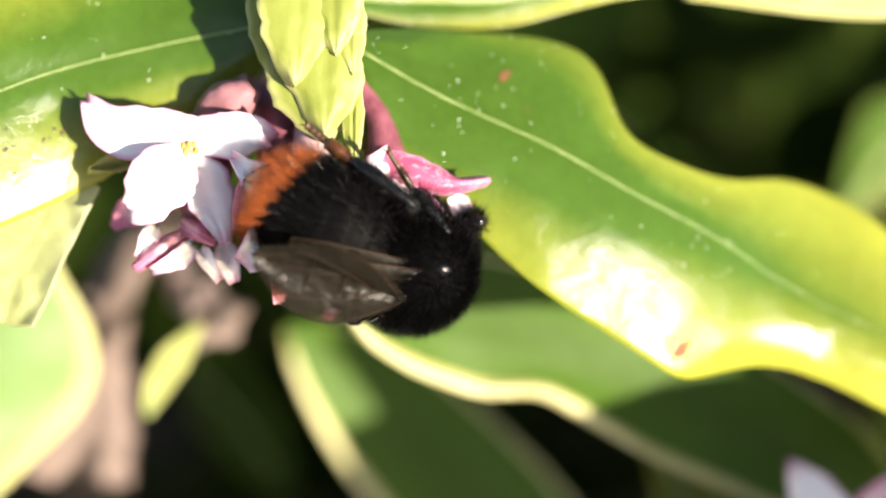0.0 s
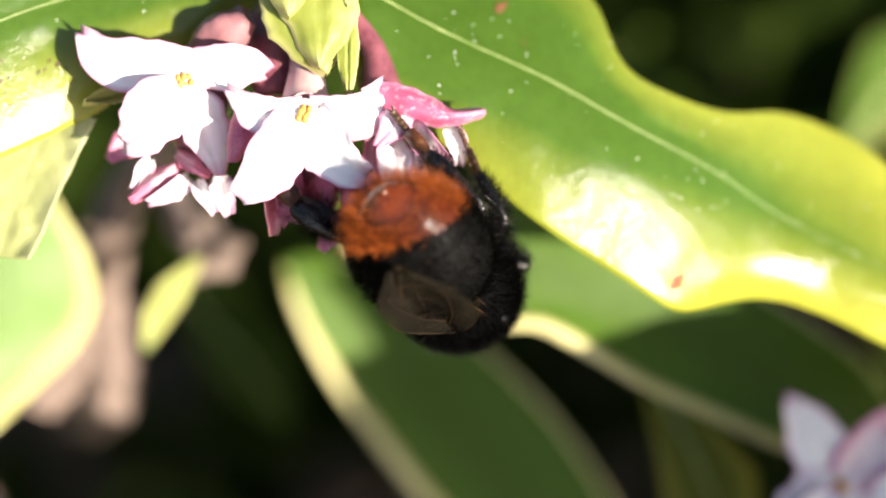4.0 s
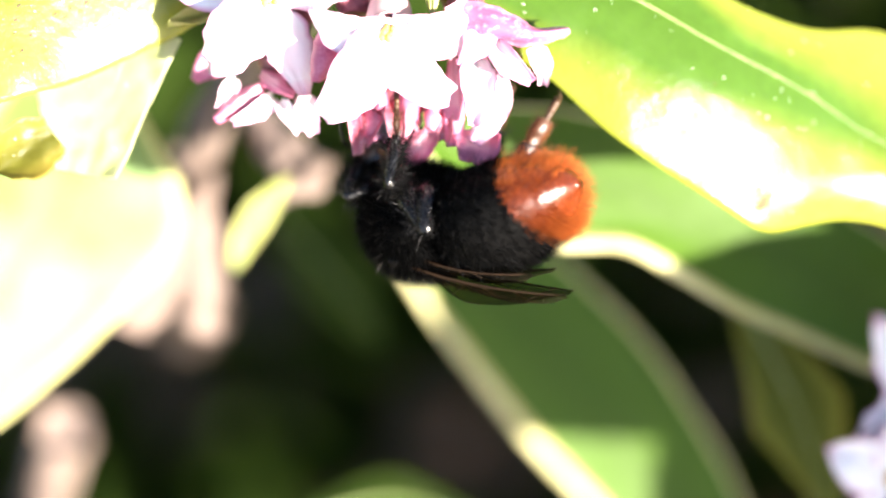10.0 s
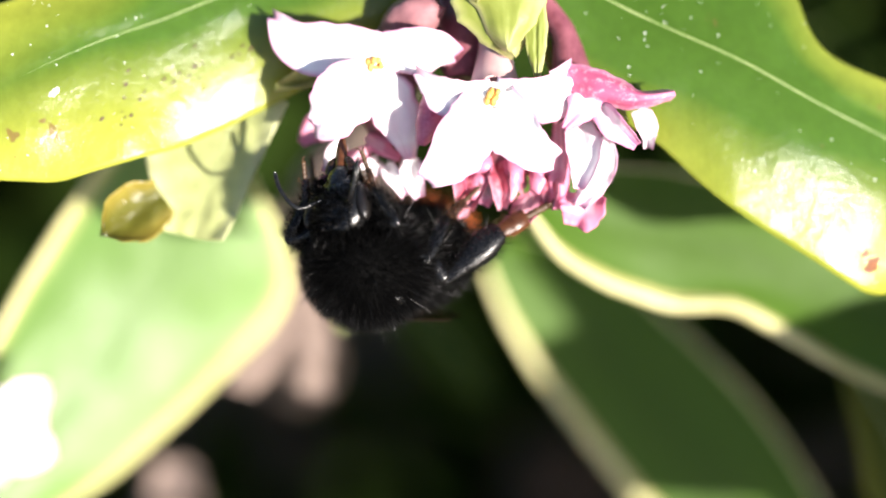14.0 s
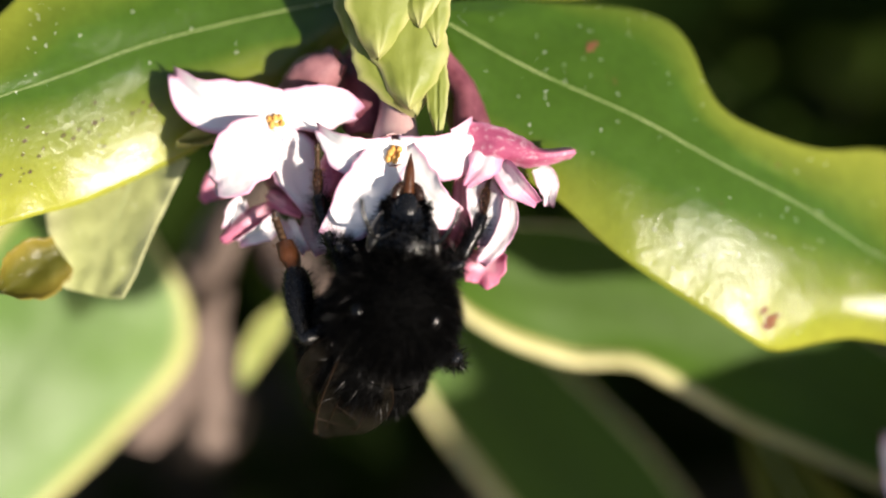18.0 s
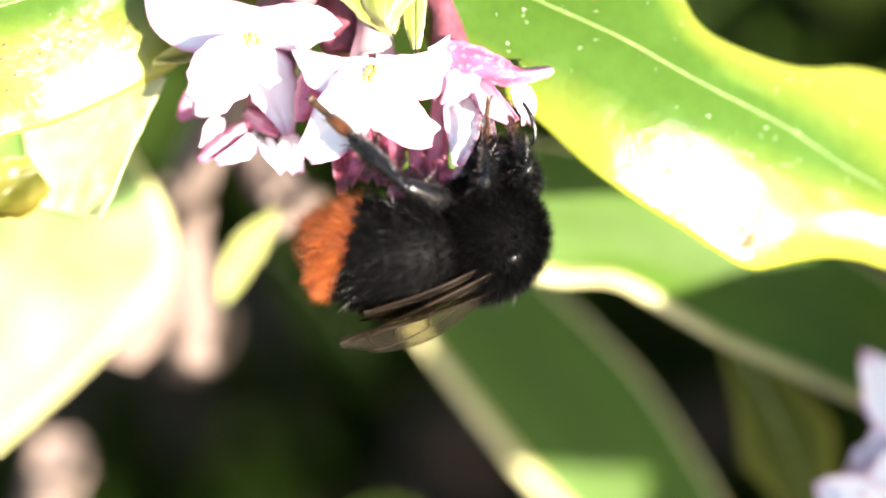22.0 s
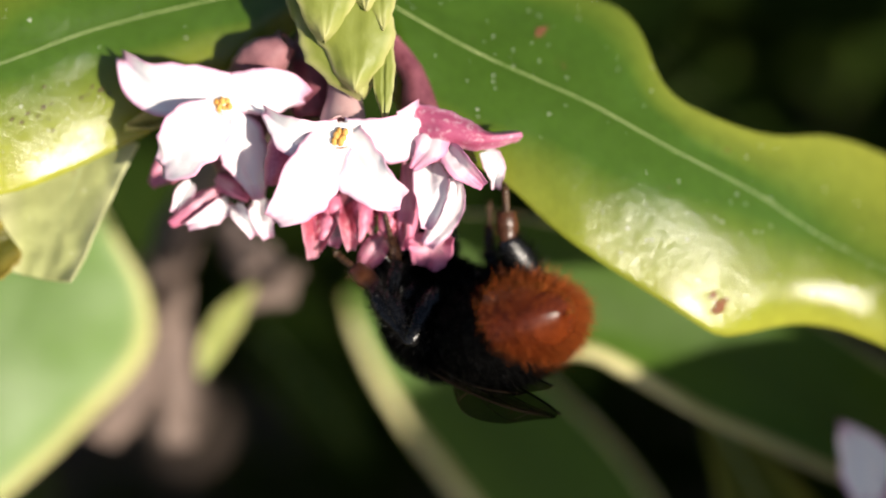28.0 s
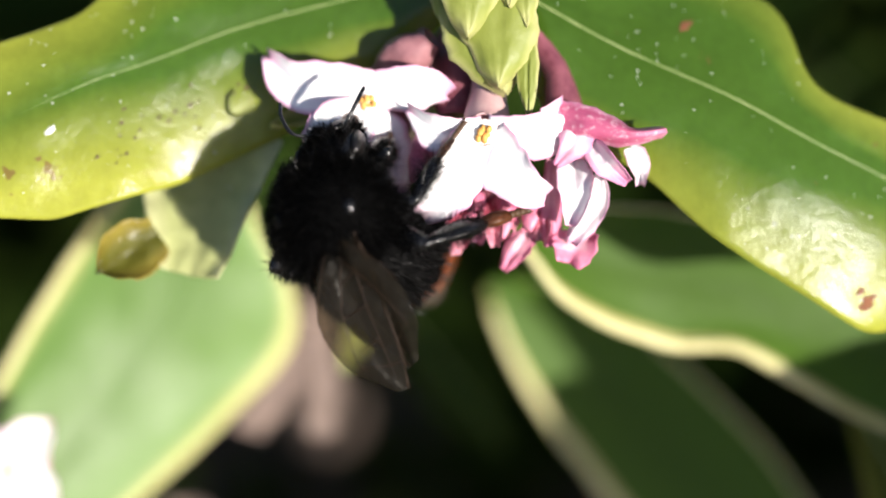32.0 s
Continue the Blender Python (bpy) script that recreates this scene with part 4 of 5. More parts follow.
def hairs(name, surface, count, length, material, parent, lean, seed, jitter=0.35, wide=0.035, label="", keep=None):
    """Many fine hairs. surface(u, v) gives a place and normal; lean is added to each hair's way."""
    rng = random.Random(seed)
    verts, faces = [], []
    lean = Vector(lean)
    while len(verts) < count * 5:
        p, nrm = surface(rng.random(), rng.random())
        if keep and not keep(p):
            continue
        d = (nrm + lean + Vector((rng.gauss(0, jitter), rng.gauss(0, jitter), rng.gauss(0, jitter)))).normalized()
        if d.dot(nrm) < 0.12:
            d = (d + nrm * 0.35).normalized()
        side = d.cross(Vector((rng.gauss(0, 1), rng.gauss(0, 1), rng.gauss(0, 1)))).normalized() * wide
        ln = length * rng.uniform(0.6, 1.15)
        droop = lean * 0.18 * ln
        k = len(verts)
        q, e = p + d * ln * 0.55, p + d * ln + droop
        verts += [p - side, p + side, q + side * 0.7, q - side * 0.7, e]
        faces += [(k, k + 1, k + 2, k + 3), (k + 3, k + 2, k + 4)]
    return tagged(mesh_ob(name, verts, faces, material, parent, smooth=False, label=label), kind="stuff")


def ball_surface(centre, radii):
    c = Vector(centre)
    def at(u, v):
        th, ph = math.acos(1 - 2 * u), 2 * math.pi * v
        p = Vector((math.sin(th) * math.cos(ph), math.sin(th) * math.sin(ph), math.cos(th)))
        q = Vector((p.x * radii[0], p.y * radii[1], p.z * radii[2]))
        return c + q, Vector((p.x / radii[0], p.y / radii[1], p.z / radii[2])).normalized()
    return at


ABD_LEN, ABD_R = 11.8, 5.4
WAIST = Vector((0, -2.9, -0.6))
RED_FROM = 0.655


def red_from(a):
    """Where the rust-red tail begins: further back on the back than on the belly."""
    return RED_FROM + 0.16 * math.sin(a)


def abdomen_point(s, a):
    """Place on the abdomen in its own axes; s from the waist to the tip, a round it (a = 90 degrees is the back)."""
    r = ABD_R * math.sin(math.pi * (0.17 + 0.8298 * s)) ** (0.57 + 0.12 * max(0.0, s - 0.45))
    step = (s * 6.0) % 1.0
    r *= 1 + 0.018 * (1 - step) - 0.012
    flat = 0.72 if math.sin(a) < 0 else 0.86
    drop = -2.8 * s * s
    return Vector((r * math.cos(a), -ABD_LEN * s, r * flat * math.sin(a) + drop))


def abdomen_surface(s0, s1):
    def at(u, v):
        a = 2 * math.pi * v
        ragged = 0.016 * math.sin(17 * a) + 0.014 * math.sin(41 * a + 1) + 0.012 * math.sin(97 * a)
        lo, hi = (q if q is not None else red_from(a) + ragged for q in (s0, s1))
        s = lo + (hi - lo) * u
        p = abdomen_point(s, a)
        e1 = abdomen_point(min(1, s + 0.01), a) - abdomen_point(max(0, s - 0.01), a)
        e2 = abdomen_point(s, a + 0.02) - abdomen_point(s, a - 0.02)
        nrm = e1.cross(e2).normalized()
        if nrm.dot(p - Vector((0, p.y, -2.8 * s * s))) < 0:
            nrm = -nrm
        return p, nrm
    return at


def make_abdomen(bee):
    n, m = 72, 32
    verts, faces, slots = [], [], []
    for i in range(n + 1):
        s = i / n
        for j in range(m):
            verts.append(abdomen_point(s, 2 * math.pi * j / m))
    for i in range(n):
        for j in range(m):
            k = (j + 1) % m
            faces.append((i * m + j, i * m + k, i * m + m + k, i * m + m + j))
            slots.append(1 if i / n > red_from(2 * math.pi * (j + 0.5) / m) else 0)
    faces.append(tuple(range(m))); slots.append(0)
    faces.append(tuple(range(n * m + m - 1, n * m - 1, -1))); slots.append(1)
    ab = mesh_ob("abdomen", verts, faces, None, bee, mats=[ABDOMEN_SKIN, RUSTY], slots=slots, label="black segmented abdomen with a rust-red tail")
    hairs("black_fur", abdomen_surface(0.02, None), 13500, 0.95, FUR, ab, (0, -1.0, 0), 11, wide=0.016)
    hairs("tail_fur", abdomen_surface(None, 0.90), 5200, 1.3, FUR_RED, ab, (0, -0.75, 0.0), 12, 0.17, 0.010, label="dense rust-red tail hair")
    hairs("tip_fur", abdomen_surface(0.88, 0.99), 420, 0.7, FUR_RED, ab, (0, -0.5, 0.0), 14, 0.25, 0.010)
    hairs("tail_fringe", abdomen_surface(None, 0.86), 1700, 1.75, FUR_RED, ab, (0, -0.25, 0.0), 13, 0.2, 0.010)
    hairs("stray_fur", abdomen_surface(0.08, 0.80), 1100, 1.5, FUR_FINE, ab, (0, -0.7, 0), 15, 0.35, 0.014)
    return ab


def head_shape(p, q):
    """Narrows the head to the mouth and flattens the face."""
    k = max(0.0, -p.z)
    return Vector((q.x * (1 - 0.42 * k ** 1.5), q.y * (0.82 if p.y > 0 else 1.0), q.z))


def make_head(bee):
    size = (2.7, 1.9, 3.1)
    h = ball("head", (0, 0, 0), size, CHITIN, bee, rings=20, n=26, shape=head_shape, label="black hairy head with large oval eyes")
    for s in (-1, 1):
        ball("eye", (2.15 * s, 0.25, 0.2), (0.62, 0.85, 1.75), EYE, h, Matrix.Rotation(radians(16 * s), 3, "Y"), 14, 16, label="glossy black compound eye")
        base = Vector((0.75 * s, 1.45, 0.3))
        el = base + Vector((1.5 * s, 0.9, 1.1))
        end = el + Vector((1.5 * s, 1.9, -2.4))
        tube("antenna", spline([base, el, (el + end) / 2 + Vector((0.3 * s, 0.25, 0.2)), end], 18), [0.14] * 7 + [0.18] * 11 + [0.10], CHITIN, h, 8, "elbowed black antenna")
        tube("mandible", spline([Vector((0.95 * s, 0.7, -2.5)), Vector((0.75 * s, 1.0, -3.3)), Vector((0.15 * s, 1.0, -3.8))], 6), [0.45, 0.46, 0.42, 0.38, 0.3, 0.24, 0.14], LEGBROWN, h, 8, "glossy brown jaw")
    for x, z in ((-0.55, 2.7), (0, 2.45), (0.55, 2.7)):
        ball("simple_eye", (x, 1.0, z), (0.17, 0.17, 0.17), EYE, h, rings=6, n=8, label="tiny glossy simple eye")
    ball("face_plate", (0, 1.05, -1.75), (0.95, 0.55, 1.25), CHITIN, h, rings=10, n=14, label="smooth black face plate")
    tube("tongue", spline([Vector((0, 0.7, -2.5)), Vector((0, 1.0, -3.6)), Vector((0, 1.3, -4.9)), Vector((0, 1.4, -6.0))], 10), [0.55, 0.55, 0.52, 0.5, 0.48, 0.45, 0.4, 0.32, 0.22, 0.13, 0.06], RUST_LEG, h, 8, "brown tongue sheath")
    ring = ball_surface((0, 0, 0), size)
    def skull(u, v):
        p, nrm = ring(u, v)
        return head_shape(Vector((p.x / size[0], p.y / size[1], p.z / size[2])), p), nrm
    hairs("face_fur", skull, 4200, 0.95, FUR, h, (0, 0.1, 0.3), 21, keep=lambda p: (abs(p.x) < 1.75 or p.y < -0.5) and not (p.y > 0.7 and p.z < -0.6 and abs(p.x) < 1.2))
    hairs("long_fur", skull, 420, 1.5, FUR_FINE, h, (0, 0.0, 0.4), 22, wide=0.012, keep=lambda p: p.z > -0.4 and abs(p.x) < 1.8)
    return h


def make_wing(bee, s, hind):
    """One wing, flat in its own x-y plane with the root at the origin and the tip along -y."""
    length, width = (10.6, 3.8) if hind else (14.6, 5.1)
    n, m = 26, 8
    verts, faces = [], []
    for layer in (0, 1):
        for i in range(n + 1):
            q = i / n
            lead = 0.25 * width * math.sin(math.pi * q * 0.9) * 0.4
            wd = width * (0.10 + 0.95 * math.sin(math.pi * min(0.97, 0.05 + 0.86 * q ** 1.15)) ** 0.9) * (1 - max(0, q - 0.85) * 2.6)
            for j in range(m + 1):
                r = j / m
                z = 0.16 * math.sin(r * 9 + q * 2) * (1 - q * 0.5) + 0.5 * math.sin(q * math.pi) - layer * 0.04
                verts.append((s * (lead - r * wd), -length * q, z))
    half = (n + 1) * (m + 1)
    for i in range(n):
        for j in range(m):
            a = i * (m + 1) + j
            faces.append((a, a + 1, a + m + 2, a + m + 1))
            faces.append((half + a, half + a + m + 1, half + a + m + 2, half + a + 1))
    w = mesh_ob("hind_wing" if hind else "fore_wing", verts, faces, WING, bee, label="smoky translucent wing with dark veins")
    def on(q, r):
        i, j = min(n, round(q * n)), min(m, round(r * m))
        return Vector(verts[i * (m + 1) + j]) + Vector((0, 0, 0.02))
    runs = [[(0, 0), (0.3, 0), (0.6, 0), (0.85, 0.02), (1, 0.3)], [(0, 0.3), (0.25, 0.3), (0.5, 0.3), (0.75, 0.25), (0.92, 0.4)],
            [(0, 0.5), (0.25, 0.55), (0.5, 0.62), (0.75, 0.7), (0.85, 0.75)], [(0, 0.9), (0.2, 0.9), (0.45, 0.95), (0.6, 1)],
            [(0.5, 0.3), (0.52, 0.62)], [(0.68, 0.25), (0.72, 0.68)], [(0.3, 0.3), (0.36, 0.55), (0.4, 0.95)], [(0.84, 0.05), (0.86, 0.4), (0.82, 0.75)]]
    for k, run in enumerate(runs[:5] if hind else runs):
        pts = spline([on(*p) for p in run], 8)
        tube("vein", pts, [(0.12 if k == 0 else 0.06) * (1 - 0.05 * i) for i in range(9)], VEIN, w, 5)
    w.matrix_basis = wing_pose(s, hind, 0)
    return w


def wing_pose(s, hind, drop, swing=0.0):
    """A folded wing on the bee's back; drop and swing in degrees lower its tip and turn it aside with the abdomen."""
    return pose(2.6 * MM * s, (-1.0 if hind else 0.4) * MM, (2.6 if hind else 3.2) * MM, (-2 if hind else -5) + drop, (18 - 0.3 * drop) * s, (-4 if hind else -9) * s + swing)


# name, hip (right side), femur, tibia, tarsus lengths, resting foot, thickness
LEGS = {
    "front": (Vector((2.0, 2.6, -3.0)), 3.4, 3.3, 3.4, Vector((2.6, 5.6, -7.8)), 0.95),
    "middle": (Vector((2.5, 0.3, -3.2)), 4.2, 4.2, 4.0, Vector((5.2, 1.5, -8.8)), 1.08),
    "hind": (Vector((2.5, -1.9, -3.0)), 5.0, 5.6, 4.8, Vector((5.4, -5.5, -9.0)), 1.42),
}


def limb(name, length, radii, material, bee, seed, hair=0, label="", flat=1.0):
    """A leg segment from its joint along +y."""
    n = len(radii) - 1
    pts = [Vector((0, length * i / n, 0)) for i in range(n + 1)]
    a, z = radii[0], radii[-1]
    pts = [Vector((0, -a * 0.55, 0)), Vector((0, -a * 0.4, 0)), *pts, Vector((0, length + z * 0.4, 0)), Vector((0, length + z * 0.55, 0))]
    v, f = tube_data(pts, [a * 0.3, a * 0.72, *radii, z * 0.72, z * 0.3], 12)
    v = [Vector((p.x * flat, p.y, p.z)) for p in v]
    ob = mesh_ob(name, v, f, material, bee, label=label)
    if hair:
        def at(u, a):
            r = float(np.interp(u, np.linspace(0, 1, n + 1), radii))
            d = Vector((math.cos(a * 6.2832), 0, math.sin(a * 6.2832)))
            return Vector((d.x * r * flat, length * u, d.z * r)), d
        hairs("leg_fur", at, hair, 1.0, FUR, ob, (0, 0.6, 0), seed, wide=0.018)
        hairs("long_bristle", at, hair // 6, 1.5, FUR_FINE, ob, (0, 0.5, 0), seed + 7, wide=0.012)
    return ob


def tarsus_limb(length, r, bee, label, broad=1.0, first=None):
    """The foot: a flattened long first joint, four short ones and two claws."""
    pts, rr = [], []
    for k in range(5):
        a, b = (0, 0.57, 0.68, 0.78, 0.88)[k], (0.55, 0.67, 0.77, 0.87, 0.98)[k]
        pts += [Vector((0, length * a, 0)), Vector((0, length * (a + b) / 2, 0)), Vector((0, length * b, 0))]
        rr += [r * 0.46, r * 0.52, r * 0.56] if k else [r * 0.9, r * 1.15 * broad, r * 0.95 * broad]
    v, f = tube_data(pts, rr, 10)
    v = [Vector((p.x * 0.62 if p.y < length * 0.56 else p.x, p.y, p.z)) for p in v]
    for s in (-1, 1):
        v2, f2 = tube_data([Vector((0, length * 0.96, 0)), Vector((0.22 * s, length * 1.04, 0.05)), Vector((0.34 * s, length * 1.08, -0.2))], [0.09, 0.07, 0.02], 5)
        f += [tuple(i + len(v) for i in q) for q in f2]
        v += v2
    slots = [0 if sum(v[i][1] for i in q) / len(q) < length * 0.56 else 1 for q in f]
    ob = mesh_ob("tarsus", v, f, None, bee, mats=[first or RUST_LEG, TARSUS], slots=slots, label=label)
    def at(u, a):
        d = Vector((math.cos(a * 6.2832), 0, math.sin(a * 6.2832)))
        return Vector((d.x * r * 0.7, length * 0.55 * u, d.z * r * 1.1 * broad)), d
    hairs("bristle", at, 160, 0.5, FUR_RUST, ob, (0, 0.8, 0), 41, wide=0.014)
    return ob


def make_bee():
    bee = thing("bumblebee", (0, 0, 0), "furry black bumblebee with a rust-red tail feeding under the flowers", "bumblebee")
    thorax = ball("thorax", (0, 0, 0), (4.7, 4.7, 4.4), SKIN, bee, rings=18, n=28, label="round thorax with dense black fur")
    hairs("thorax_fur", ball_surface((0, 0, 0), (4.7, 4.7, 4.4)), 30000, 1.15, FUR, thorax, (0, -0.35, 0.0), 5, 0.17, 0.013)
    hairs("long_fur", ball_surface((0, 0, 0), (4.7, 4.7, 4.4)), 1900, 1.75, FUR_FINE, thorax, (0, -0.35, 0.0), 6, 0.24, 0.010)
    parts = {"abdomen": make_abdomen(bee), "head": make_head(bee)}
    for s in (-1, 1):
        parts["wing", s] = (make_wing(bee, s, True), make_wing(bee, s, False))
        ball("wing_joint", (2.9 * s, 0.6, 3.0), (0.7, 0.9, 0.6), CHITIN, bee, rings=8, n=10, label="glossy black wing joint")
        for which, (hip, a, b, c, rest, r) in LEGS.items():
            hind = which == "hind"
            parts[which, s] = (
                limb("femur", a, [r * 0.55, r * 0.85, r * 0.8, r * 0.6, r * 0.45], CHITIN, bee, 30, 700, which + " leg femur, glossy black"),
                limb("tibia", b, [r * 0.42, r * 0.6, r * 0.85 if hind else r * 0.65, r * 0.95 if hind else r * 0.65, r * 0.7 if hind else r * 0.5], CHITIN, bee, 31, 700,
                     which + " leg tibia, bristly and nearly black", 0.55 if hind else 0.8),
                tarsus_limb(c, r * (0.42 if hind else 0.38), bee, which + " leg tarsus, amber brown with claws", 1.35 if hind else 1.0, None if hind else LEGBROWN))
    return bee, parts


bee, bee_parts = make_bee()


# ---- what moves ----
def bee_pose(x, y, w, fx, fz, ft, ux, uz, ut):
    """The bee's pose in the world: the thorax's plan place and depth, the way of the head and of the back (side, up, towards the viewer)."""
    f = Vector((fx, -ft, fz)).normalized()
    u = Vector((ux, -ut, uz))
    u = (u - f * u.dot(f)).normalized()
    r = f.cross(u)
    turn = Matrix((r, f, u)).transposed().to_4x4()
    return VIEW @ Matrix.Translation(spot(x, y, w) * 0.001) @ turn


